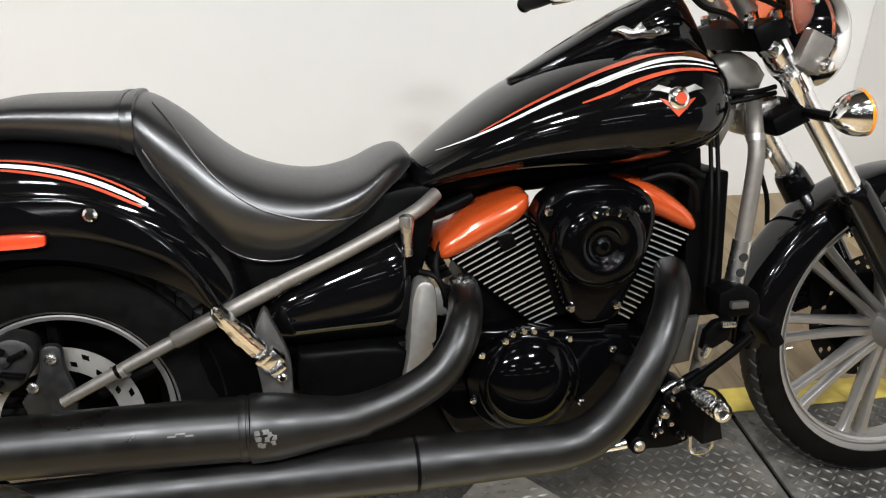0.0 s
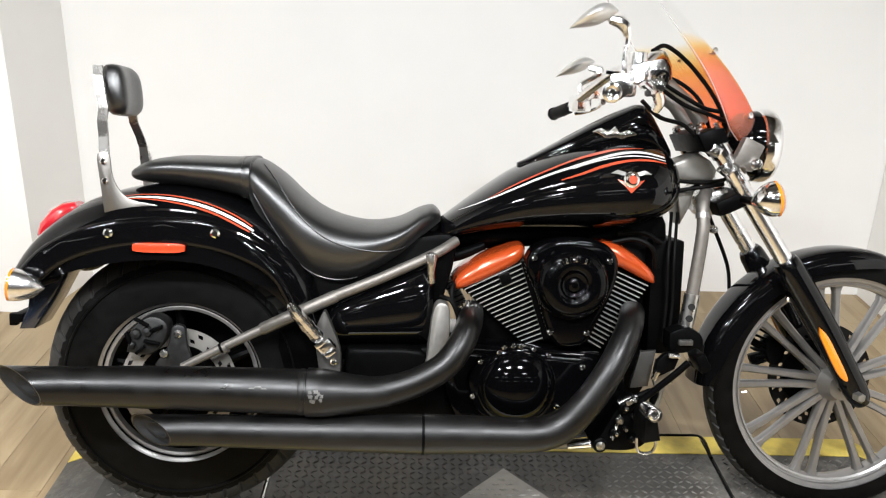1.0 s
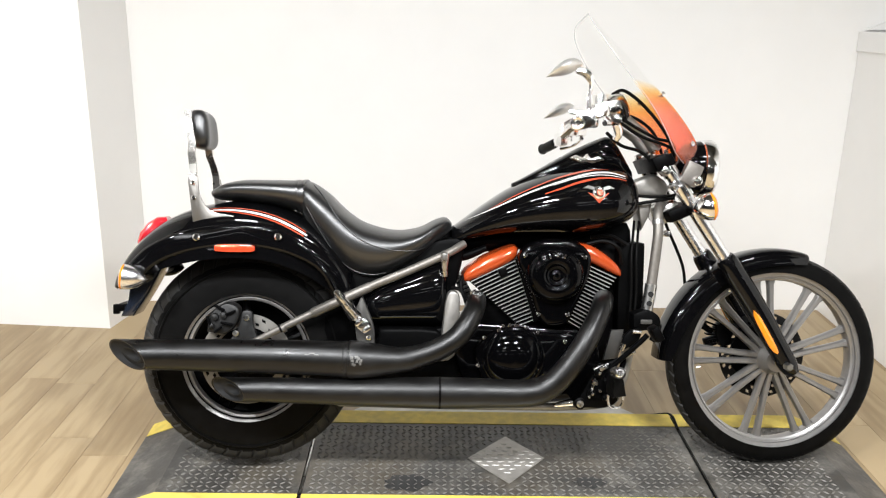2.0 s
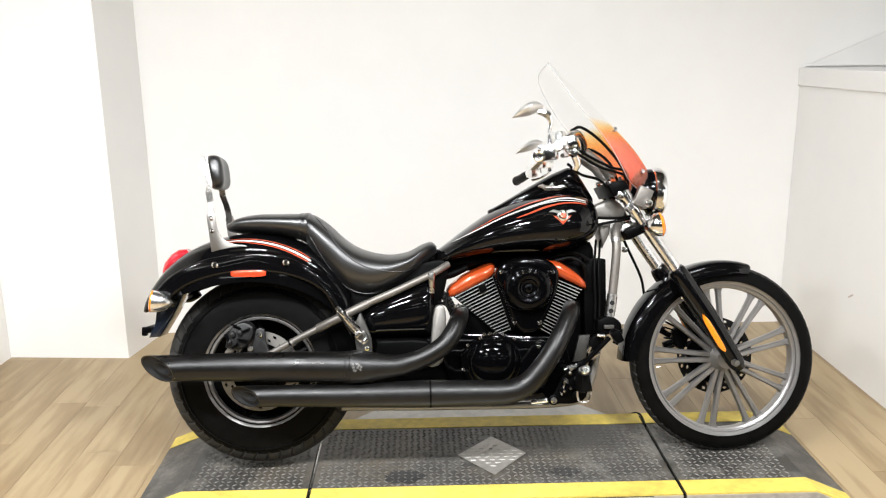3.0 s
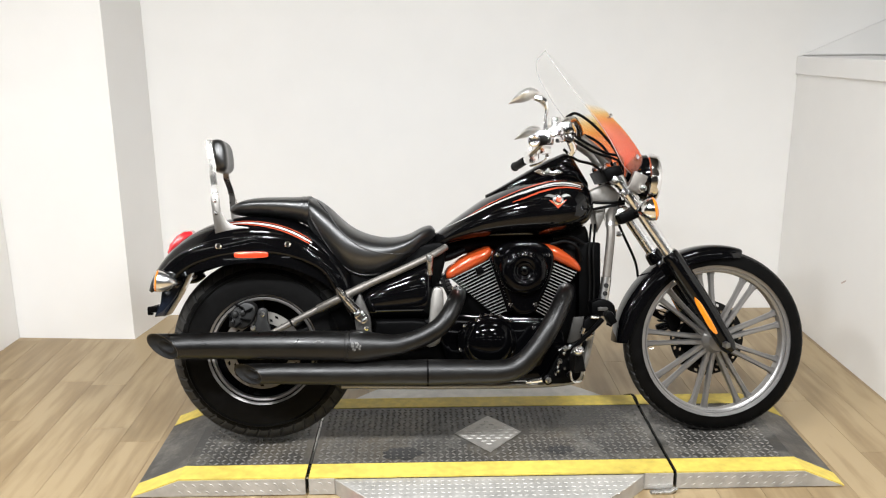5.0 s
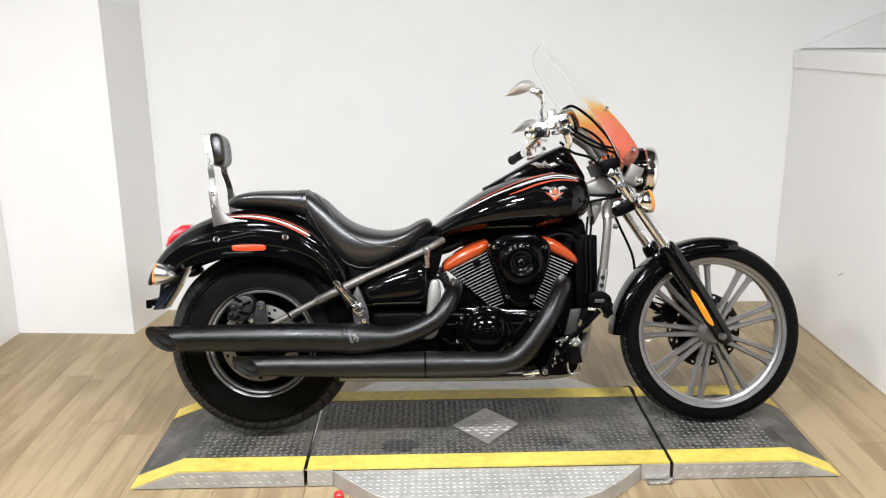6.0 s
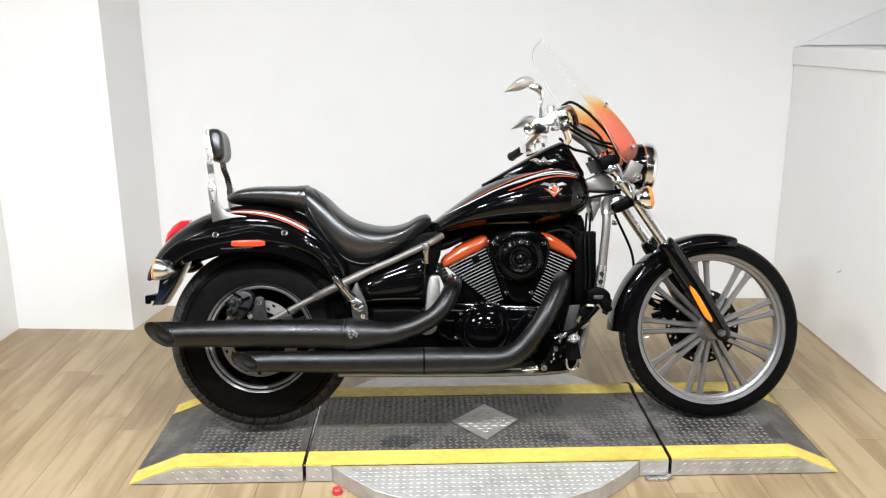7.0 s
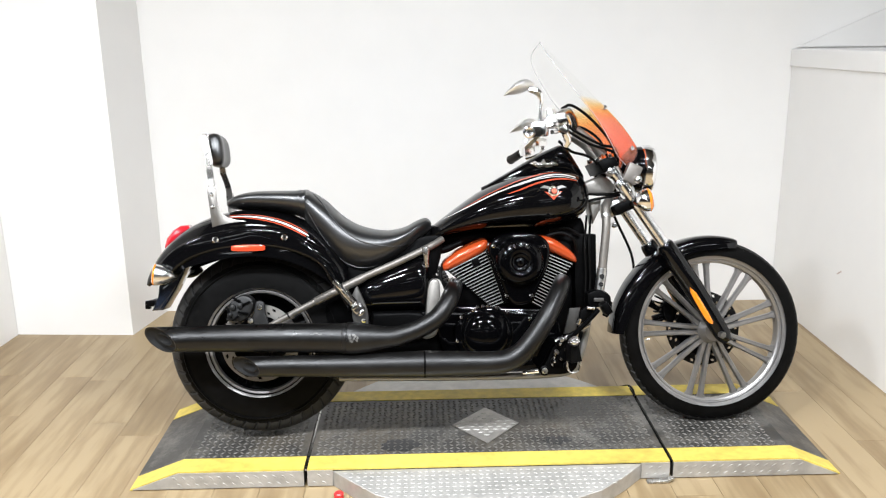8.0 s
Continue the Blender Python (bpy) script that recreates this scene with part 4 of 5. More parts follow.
part("stem_casting", plate(smooth_outline([(1.236, 0.80), (1.262, 0.818), (1.300, 0.826), (1.314, 0.80), (1.30, 0.768), (1.262, 0.752), (1.240, 0.762)], 3), -0.066, 0.02, 0.016, segs=4), steel, bike, "polished brownish stem casting")
part("coil_lead", tube([(0.60, -0.06, 0.640, 0.016), (0.66, -0.06, 0.648, 0.014), (0.72, -0.06, 0.672, 0.010)], 10), satin_black, bike)
part("frame_spine", tube([(0.55, 0, 0.665, 0.030), (0.70, 0, 0.684, 0.030), (0.85, 0, 0.695, 0.030), (1.0, 0, 0.70, 0.028), (1.15, 0, 0.71, 0.03)], 10), satin_black, bike)
part("backbone", tube([(0.55, 0, 0.68, 0.03), (0.66, 0, 0.72, 0.028), (0.8, 0, 0.765, 0.035), (1.15, 0, 0.83, 0.04)], 12), satin_black, bike)

# dark inner panels
part("inner_guard", plate(smooth_outline([(0.22, 0.40), (0.27, 0.56), (0.38, 0.63), (0.60, 0.70), (0.65, 0.66), (0.60, 0.45), (0.60, 0.28), (0.40, 0.26), (0.30, 0.30)]), -0.09, 0.12, 0.01), satin_black, bike)
part("front_guard", plate(smooth_outline([(0.98, 0.70), (1.10, 0.735), (1.17, 0.73), (1.165, 0.42), (1.10, 0.26), (1.02, 0.30), (1.0, 0.45)]), -0.035, 0.06, 0.01), satin_black, bike)


# engine
crank = part("crankcase", plate(smooth_outline([(0.60, 0.46), (0.64, 0.30), (0.70, 0.235), (0.85, 0.215), (1.0, 0.23), (1.06, 0.30), (1.05, 0.40), (0.98, 0.435), (0.85, 0.445), (0.70, 0.455)]), -0.150, 0.125, 0.02), engine_black, bike, "gloss black engine crankcase")
cover = part("clutch_cover", lathe([(0.0001, 0.054), (0.018, 0.0530), (0.035, 0.0497), (0.052, 0.0435), (0.066, 0.036), (0.076, 0.0285), (0.082, 0.022), (0.0845, 0.016), (0.089, 0.0145), (0.0935, 0.011), (0.096, 0.005), (0.0965, -0.01)], (0.795, -0.160, 0.356), (0, -1, 0), 56), engine_black, crank, "round gloss black clutch cover")
part("cover_plate", plate(smooth_outline([(0.705, 0.42), (0.78, 0.447), (0.88, 0.432), (0.98, 0.418), (1.0, 0.34), (0.93, 0.27), (0.80, 0.255), (0.71, 0.29), (0.68, 0.37)]), -0.172, -0.14, 0.010), engine_black, crank)
for u, w in ((0.708, 0.416), (0.692, 0.335), (0.782, 0.453), (0.864, 0.432), (0.945, 0.406), (0.888, 0.311), (0.80, 0.452), (0.762, 0.450), (0.83, 0.446), (0.75, 0.438), (0.985, 0.35)):
    bolt(crank, u, -0.174, w, 0.0065, 0.006)

part("engine_core", plate([(0.68, 0.43), (0.71, 0.52), (0.80, 0.56), (0.98, 0.56), (1.03, 0.49), (1.03, 0.42)], -0.085, 0.09, 0.01), satin_black, crank)
part("gearbox_case", plate(smooth_outline([(0.34, 0.40), (0.50, 0.42), (0.66, 0.44), (0.70, 0.34), (0.70, 0.235), (0.62, 0.212), (0.42, 0.215), (0.33, 0.26)]), -0.118, 0.11, 0.015), satin_black, crank, "satin black gearbox case behind the pipes")

CYL = {"rear": ((0.664, 0.576), (0.820, 0.440), (0.803, 0.644), (0.864, 0.456)), "front": ((1.002, 0.640), (0.954, 0.458), (1.112, 0.592), (0.998, 0.432))}
for key, (l0, l1, r0, r1) in CYL.items():
    l0, l1, r0, r1 = (np.array(p) for p in (l0, l1, r0, r1))
    mid0, mid1 = (l0 + r0) / 2, (l1 + r1) / 2
    fl, fr = (0.13, -0.03) if key == "rear" else (-0.03, 0.14)
    core = part("cylinder", plate([tuple(l0 + (r0 - l0) * fl), tuple(r0 - (r0 - l0) * fr), tuple(r1 - (r1 - l1) * fr), tuple(l1 + (r1 - l1) * fl)], -0.104, 0.09, 0.01), satin_black, bike, "black engine cylinder with polished fin edges")
    side = (r1 - r0) / np.linalg.norm(r1 - r0)
    out = np.array((-side[1], side[0])) * (1 if key == "rear" else -1)
    a, b = (r0, r1) if key == "rear" else (l0, l1)
    part("cylinder_edge", plate([tuple(a - out * 0.003), tuple(a + out * 0.016), tuple(b + out * 0.016), tuple(b - out * 0.003)], -0.124, 0.05, 0.003), satin_black, core, smooth=False)
    n = 17
    for k in range(n):
        f = (k + 0.4) / n
        a, b = l0 + (l1 - l0) * f, r0 + (r1 - r0) * f
        d = (b - a) / np.linalg.norm(b - a)
        q = np.array((-d[1], d[0])) * 0.0017
        out = [tuple(a - q), tuple(b - q), tuple(b + q), tuple(a + q)]
        part("fin", plate(out, -0.118, 0.10), satin_black, core, smooth=False)
        e = [tuple(a + d * 0.003 - q * 0.75), tuple(b - d * 0.003 - q * 0.75), tuple(b - d * 0.003 + q * 0.75), tuple(a + d * 0.003 + q * 0.75)]
        part("fin_edge", plate(e, -0.1195, -0.1175), fin_edge, core, smooth=False)



def head_cover(rows, back):
    """An almond-shaped cap over a cylinder head; rows: u, lower w, upper w, how far it bulges."""
    rings = []
    for u, w0, w1, bulge in spline(rows, 5):
        ring = []
        for k in range(13):
            t = math.pi * (k / 12) ** 0.92
            ring.append((u, -0.098 - bulge * spow(math.sin(t), 0.7), w0 + (w1 - w0) * (1 - math.cos(t)) / 2))
        ring += [(u, -0.07, w1 + 0.004), (u, back, w1 - 0.004), (u, back, w0)]
        rings.append(ring)
    return part("cylinder_cover", loft(rings), orange_paint, bike, "metallic orange cylinder head cover", angle=75)


head_cover([(0.645, 0.583, 0.588, 0.006), (0.649, 0.576, 0.598, 0.020), (0.662, 0.573, 0.615, 0.030), (0.70, 0.588, 0.643, 0.036), (0.75, 0.612, 0.666, 0.036), (0.785, 0.631, 0.679, 0.032), (0.802, 0.645, 0.681, 0.024), (0.811, 0.657, 0.675, 0.008)], 0.02)
head_cover([(0.990, 0.655, 0.688, 0.012), (1.00, 0.645, 0.692, 0.026), (1.03, 0.633, 0.687, 0.034), (1.065, 0.617, 0.668, 0.034), (1.100, 0.600, 0.641, 0.030), (1.119, 0.593, 0.620, 0.020), (1.126, 0.595, 0.604, 0.006)], 0.02)
part("spark_plug_cap", box((0.764, -0.124, 0.603), (0.026, 0.03, 0.026), 0.004, Matrix.Rotation(-0.35, 3, "Y")), satin_black, bike)

# air cleaner
base = part("air_cleaner", plate(smooth_outline([(0.806, 0.655), (0.824, 0.682), (0.862, 0.700), (0.918, 0.706), (0.976, 0.698), (1.014, 0.668), (1.020, 0.625), (1.004, 0.565), (0.974, 0.500), (0.956, 0.462), (0.932, 0.45), (0.895, 0.45), (0.872, 0.468), (0.856, 0.50), (0.832, 0.575), (0.808, 0.625)]), -0.172, -0.10, 0.016, segs=4), engine_black, bike, "gloss black teardrop air cleaner housing")
dome = part("dome", lathe([(0.0001, 0.030), (0.005, 0.030), (0.006, 0.027), (0.018, 0.0265), (0.026, 0.028), (0.030, 0.033), (0.034, 0.0375), (0.040, 0.0405), (0.048, 0.0415), (0.058, 0.040), (0.068, 0.035), (0.076, 0.027), (0.082, 0.016), (0.0855, 0.006), (0.0865, 0.0)], (0.911, -0.172, 0.603), (0, -1, 0), 64), engine_black, base, "round gloss black cover with raised rings", angle=70)
for k in range(7):
    a = radians(58 + 64 * k / 6)
    part("raised_bar", box((0.911 + 0.060 * math.cos(a), -0.2118, 0.603 + 0.060 * math.sin(a)), (0.005, 0.004, 0.012), 0.0008, Matrix.Rotation(math.pi / 2 - a, 3, "Y")), chrome if k % 2 else satin_black, base)
for u, w in ((0.824, 0.659), (0.996, 0.655), (0.866, 0.487), (0.951, 0.486)):
    bolt(base, u, -0.173, w, 0.008, 0.007)

# exhausts: two long slash-cut silencers
def slash_tip(parent, u0, v0, w0, r, slope, side):
    """The obliquely cut end with its baffle."""
    rings = []
    for rad, du, cut in ((r, 0.105, 0), (r, 0.0, 1), (r * 0.92, 0.001, 1), (r * 0.90, 0.02, 1), (r * 0.55, 0.022, 1), (r * 0.5, 0.012, 1), (r * 0.42, 0.014, 1), (r * 0.4, 0.07, 1)):
        ring = []
        for k in range(28):
            t = 2 * math.pi * k / 28
            dv, dw = rad * math.cos(t), rad * math.sin(t)
            ring.append((u0 + du + cut * (-slope * dw - side * dv), v0 + dv, w0 + dw))
        rings.append(ring)
    tip = part("slash_tip", loft(rings[:3], False), exhaust_black, parent, "obliquely cut open end")
    inner = loft([[(p[0] + 0.0002, p[1], p[2]) for p in rings[2]]] + rings[3:], False)
    part("baffle", inner, hole_black, parent, "dark baffle inside the silencer")
    return tip


V1 = -0.25
ex1 = part("exhaust_pipe", tube([(-0.190, V1, 0.3725, 0.0425), (0.0, V1, 0.371, 0.0465), (0.20, V1, 0.367, 0.0492), (0.320, V1, 0.3632, 0.0500)], 28, 5, cap=False), exhaust_black, bike, "upper matt black exhaust pipe and silencer")
part("reducer", tube([(0.3185, V1, 0.3632, 0.0498), (0.3192, V1, 0.3632, 0.0532), (0.3232, V1, 0.363, 0.0540), (0.36, V1, 0.362, 0.0525), (0.39, V1, 0.3615, 0.0478), (0.42, V1, 0.361, 0.0425), (0.46, V1, 0.362, 0.0370), (0.50, V1, 0.366, 0.0340), (0.50, V1, 0.366, 0.032)], 28, straight=True), exhaust_black, ex1, "worn matt black cone")
part("header", tube([(0.46, V1, 0.363, 0.0362), (0.50, V1, 0.369, 0.0338), (0.56, V1, 0.389, 0.0315), (0.617, V1 + 0.004, 0.422, 0.0310), (0.652, V1 + 0.018, 0.463, 0.0305), (0.671, V1 + 0.045, 0.496, 0.0300), (0.683, V1 + 0.09, 0.514, 0.029), (0.69, V1 + 0.14, 0.52, 0.0275)], 24, 6, cap=False), exhaust_black, ex1)
slash_tip(ex1, -0.294, V1, 0.3725, 0.0425, 0.6, 1.3)
part("clamp", tube([(0.303, V1, 0.3637, 0.0502), (0.304, V1, 0.3637, 0.0512), (0.313, V1, 0.3635, 0.0512), (0.314, V1, 0.3635, 0.0502)], 28, straight=True), exhaust_black, ex1)
ex2 = part("exhaust_pipe", tube([(0.075, V1, 0.276, 0.0345), (0.29, V1, 0.272, 0.0378), (0.56, V1, 0.270, 0.0445), (0.585, V1, 0.270, 0.0445), (0.70, V1, 0.269, 0.042), (0.83, V1, 0.270, 0.039), (0.895, V1, 0.295, 0.0365), (0.945, V1, 0.348, 0.0345), (0.988, V1 + 0.006, 0.412, 0.0325), (1.024, V1 + 0.03, 0.470, 0.0315), (1.050, V1 + 0.068, 0.510, 0.0305), (1.068, V1 + 0.12, 0.530, 0.029)], 24, 6, cap=False), exhaust_black, bike, "lower matt black exhaust pipe and silencer")
slash_tip(ex2, -0.018, V1, 0.276, 0.0345, 0.5, 1.4)
part("clamp", tube([(0.572, V1, 0.270, 0.0455), (0.578, V1, 0.270, 0.0455)], 24, straight=True), satin_black, ex2)

# side covers
bm = plate(smooth_outline([(0.400, 0.435), (0.57, 0.432), (0.578, 0.38), (0.57, 0.335), (0.48, 0.33), (0.41, 0.335), (0.395, 0.38)], 3), -0.138, -0.05, 0.012, segs=3)
part("battery_cover", bm, satin_black, bike, "satin black lower battery cover")


def pillow(rows, v_edge, bulge):
    """A domed panel; rows: u, upper w, lower w."""
    bm = bmesh.new()
    pts = spline(rows, 4)
    n = len(pts) - 1
    grid = []
    for i, (u, w1, w0) in enumerate(pts):
        s = 2 * i / n - 1
        col = []
        for k in range(13):
            t = k / 6 - 1
            d = max(0.0, 1 - abs(s) ** 3.4) ** 0.6 * max(0.0, 1 - abs(t) ** 2.3) ** 0.62
            col.append(bm.verts.new((u, v_edge - bulge * d, w0 + (w1 - w0) * (t + 1) / 2)))
        grid.append(col)
    for a, b in zip(grid, grid[1:]):
        for k in range(12):
            bm.faces.new((a[k], a[k + 1], b[k + 1], b[k]))
    return bm


part("side_cover", pillow([(0.335, 0.51, 0.452), (0.375, 0.560, 0.434), (0.45, 0.600, 0.430), (0.53, 0.632, 0.428), (0.585, 0.645, 0.428), (0.603, 0.645, 0.434)], -0.070, 0.078), black_paint, bike, "glossy black domed side cover", angle=80)
bm = plate(smooth_outline([(0.593, 0.51), (0.602, 0.540), (0.617, 0.548), (0.633, 0.538), (0.637, 0.50), (0.634, 0.43), (0.622, 0.355), (0.573, 0.345), (0.585, 0.42)], 3), -0.150, -0.10, 0.006)
part("frame_plate", bm, frame_silver, bike, "silver grey frame plate")
bm = plate(smooth_outline([(0.334, 0.500), (0.350, 0.530), (0.363, 0.505), (0.386, 0.445), (0.388, 0.39), (0.386, 0.34), (0.345, 0.34), (0.338, 0.40), (0.332, 0.445)], 3), -0.18, -0.15, 0.004)
bracket = part("peg_bracket", bm, bracket_grey, bike, "silver passenger peg bracket")
bolt(bracket, 0.372, -0.182, 0.414, 0.008, 0.006)


def peg_ring(u, v, w, half, deep):
    """A flattened ring across the folded peg, whose line runs down and forwards."""
    return [(u + a * half * 0.78, v + b * deep, w + a * half * 0.62) for a, b in ((-1, 0.3), (-1, -0.3), (-0.75, -0.8), (-0.3, -0.75), (-0.15, -1), (0.3, -1), (0.45, -0.75), (0.8, -0.7), (1, -0.25), (1, 0.4), (0, 1))]


peg = part("passenger_peg", loft([peg_ring(*r) for r in ((0.276, -0.222, 0.555, 0.004, 0.006), (0.279, -0.224, 0.551, 0.010, 0.012), (0.292, -0.222, 0.533, 0.014, 0.015), (0.297, -0.222, 0.527, 0.0125, 0.013), (0.316, -0.218, 0.503, 0.0165, 0.016), (0.321, -0.218, 0.497, 0.0145, 0.014), (0.338, -0.214, 0.478, 0.0165, 0.016), (0.344, -0.212, 0.471, 0.010, 0.011))]), bar_chrome, bike, "folded chrome passenger footpeg", angle=25)
knuckle = part("peg_knuckle", box((0.357, -0.202, 0.455), (0.030, 0.034, 0.036), 0.006, Matrix.Rotation(0.85, 3, "Y")), bar_chrome, peg)
for du, dw in ((-0.012, 0.010), (0.010, -0.011)):
    part("knuckle_lug", box((0.357 + du, -0.222, 0.455 + dw), (0.012, 0.012, 0.026), 0.003, Matrix.Rotation(0.85, 3, "Y")), bar_chrome, knuckle)
part("pivot_pin", lathe([(0.0001, 0.006), (0.005, 0.006), (0.006, 0.0)], (0.366, -0.214, 0.441), (0, -1, 0), 10), steel, knuckle)

# rear brake caliper and stay
bm = plate(smooth_outline([(-0.10, 0.42), (-0.088, 0.475), (-0.045, 0.505), (-0.008, 0.49), (-0.012, 0.45), (-0.045, 0.415)]), -0.145, -0.088, 0.010)
cal = part("rear_caliper", bm, caliper_grey, bike, "dirty grey rear brake caliper")
bm = plate(smooth_outline([(-0.04, 0.39), (-0.012, 0.43), (0.0, 0.478), (0.028, 0.478), (0.032, 0.44), (0.045, 0.39), (0.03, 0.34), (-0.02, 0.34)]), -0.130, -0.112, 0.005)
part("caliper_bracket", bm, caliper_grey, bike)
for u, w, r in ((-0.075, 0.465, 0.012), (-0.05, 0.47, 0.012), (-0.085, 0.44, 0.009)):
    part("caliper_boss", lathe([(0.0001, 0.01), (r * 0.8, 0.008), (r, 0.0), (r, -0.02)], (u, -0.146, w), (0, -1, 0), 12), caliper_grey, cal)
for u, w, a, ln in ((-0.062, 0.492, 0.5, 0.034), (-0.030, 0.478, -0.4, 0.030), (-0.092, 0.455, 1.2, 0.028), (-0.040, 0.446, 0.2, 0.036), (-0.066, 0.428, -0.7, 0.026)):
    part("caliper_rib", box((u, -0.149, w), (ln, 0.014, 0.007), 0.002, Matrix.Rotation(a, 3, "Y")), satin_black, cal)
for u, w in ((0.014, 0.462), (-0.018, 0.416)):
    bolt(cal, u, -0.132, w, 0.0095, 0.008, material=steel)

# radiator and front frame clutter
part("radiator", box((1.163, 0.0, 0.555), (0.080, 0.16, 0.28), 0.008), satin_black, bike)
for v, w0, u0 in ((-0.100, 0.76, 1.160), (-0.096, 0.76, 1.176)):
    part("hose", tube([(u0 + 0.015, v + 0.05, w0, 0.004), (u0 - 0.004, v - 0.002, 0.66, 0.0042), (u0 - 0.001, v, 0.55, 0.0042), (u0 - 0.006, v, 0.45, 0.0042)], 8), rubber, bike)
bm = plate(smooth_outline([(1.150, 0.488), (1.185, 0.500), (1.215, 0.492), (1.232, 0.472), (1.228, 0.448), (1.195, 0.440), (1.155, 0.442)], 3), -0.165, -0.11, 0.006)
horn = part("horn_bracket", bm, satin_black, bike, "black bracket at the frame foot")
part("clip", box((1.187, -0.168, 0.466), (0.034, 0.014, 0.013), 0.003), bracket_grey, horn)
part("stop_rubber", tube([(1.228, -0.15, 0.458, 0.012), (1.222, -0.15, 0.425, 0.013), (1.212, -0.15, 0.405, 0.010)], 10), rubber, horn)
bm = plate(smooth_outline([(1.128, 0.42), (1.155, 0.425), (1.165, 0.40), (1.16, 0.37), (1.13, 0.35), (1.122, 0.38)], 3), -0.15, -0.135, 0.003)
eye = part("mount_plate", bm, frame_silver, bike)
bolt(eye, 1.143, -0.152, 0.395, 0.009, 0.006, material=satin_black)

# forward controls
bm = plate(smooth_outline([(1.015, 0.30), (1.045, 0.335), (1.085, 0.33), (1.105, 0.29), (1.10, 0.235), (1.06, 0.215), (1.01, 0.215), (0.985, 0.215), (0.972, 0.230), (0.99, 0.252)], 3), -0.20, -0.13, 0.006)
ctrl = part("control_bracket", bm, satin_black, bike, "black forward control bracket")
part("frame_gusset", plate([(1.070, 0.345), (1.092, 0.435), (1.130, 0.437), (1.115, 0.35)], -0.135, -0.12, 0.003), bracket_grey, bike, "grey frame gusset")
for u, v, w, r in ((0.988, -0.205, 0.229, 0.011), (1.025, -0.222, 0.295, 0.010), (1.045, -0.205, 0.268, 0.007), (1.06, -0.205, 0.30, 0.006)):
    bolt(ctrl, u, v, w, r, 0.010, material=steel)
part("stand_pivot", tube([(0.915, -0.19, 0.221, 0.006), (0.935, -0.19, 0.224, 0.009), (0.968, -0.19, 0.229, 0.0115)], 14, straight=True), bar_chrome, ctrl, "bright steel stand pivot")
part("bolt_boss", lathe([(0.0001, 0.004), (0.010, 0.004), (0.017, 0.0), (0.017, -0.03)], (0.988, -0.205, 0.229), (0, -1, 0), 16), satin_black, ctrl)
for u, w, r in ((1.040, 0.322, 0.014), (1.074, 0.300, 0.016), (1.020, 0.262, 0.012), (1.062, 0.246, 0.010)):
    part("pivot_boss", lathe([(0.0001, 0.016), (r * 0.55, 0.016), (r * 0.7, 0.012), (r, 0.010), (r, -0.02)], (u, -0.205, w), (0, -1, 0), 14), satin_black, ctrl)
    part("pivot_bolt", lathe([(0.0001, 0.022), (r * 0.35, 0.021), (r * 0.45, 0.014)], (u, -0.205, w), (0, -1, 0), 6), steel, ctrl)
coil = [(1.012 + 0.0022 * k / 6, -0.212 + 0.007 * math.cos(k), 0.248 + 0.0011 * k + 0.007 * math.sin(k), 0.0013) for k in range(48)]
part("return_spring", tube(coil, 5, straight=True), steel, ctrl)
part("clevis", box((1.052, -0.214, 0.338), (0.026, 0.014, 0.012), 0.002, Matrix.Rotation(-0.43, 3, "Y")), steel, ctrl)
part("brake_switch", tube([(1.10, -0.185, 0.30, 0.008), (1.118, -0.185, 0.345, 0.008), (1.122, -0.185, 0.36, 0.005)], 10, straight=True), satin_black, ctrl)
link = part("linkage", tube([(1.028, -0.20, 0.327, 0.0095), (1.055, -0.20, 0.340, 0.0095)], 10, straight=True), steel, bike, "steel brake linkage rod")
part("rod", tube([(1.055, -0.20, 0.340, 0.0045), (1.148, -0.203, 0.383, 0.0045)], 8, straight=True), steel, link)
part("rod_sleeve", tube([(1.07, -0.201, 0.3465, 0.0065), (1.10, -0.202, 0.3605, 0.0065)], 8, straight=True), satin_black, link)
part("brake_lever", tube([(1.045, -0.19, 0.30, 0.008), (1.09, -0.215, 0.352, 0.008), (1.14, -0.240, 0.408, 0.008), (1.168, -0.250, 0.440, 0.008)], 10), satin_black, bike)
part("pedal_pad", box((1.190, -0.254, 0.445), (0.026, 0.060, 0.044), 0.008, Matrix.Rotation(-0.5, 3, "Y")), satin_black, bike, "ribbed rubber brake pedal pad")
bm = plate([(1.160, 0.405), (1.172, 0.438), (1.166, 0.448), (1.135, 0.442), (1.118, 0.425), (1.112, 0.392), (1.12, 0.385)], -0.185, -0.165, 0.004)
part("master_cylinder", bm, satin_black, bike)
part("banjo_bolt", tube([(1.106, -0.20, 0.386, 0.007), (1.113, -0.203, 0.406, 0.0075)], 8, straight=True), steel, bike)
part("hose_clip", tube([(1.140, -0.196, 0.441, 0.006), (1.166, -0.196, 0.439, 0.005)], 8, straight=True), steel, bike)
bm = bmesh.new()
add_tube(bm, [(1.085, -0.19, 0.322, 0.011), (1.072, -0.30, 0.342, 0.0115), (1.066, -0.342, 0.348, 0.0105)], 14, straight=True)
for k in range(6):
    add_lathe(bm, [(0.010, -0.004), (0.0165, -0.003), (0.0165, 0.003), (0.010, 0.004)], (1.079 - 0.0024 * k, -0.245 - 0.019 * k, 0.331 + 0.0033 * k), (-0.1, -1, 0.15), 14)
peg_r = part("rider_peg", bm, chrome, bike, "ribbed chrome rider footpeg")
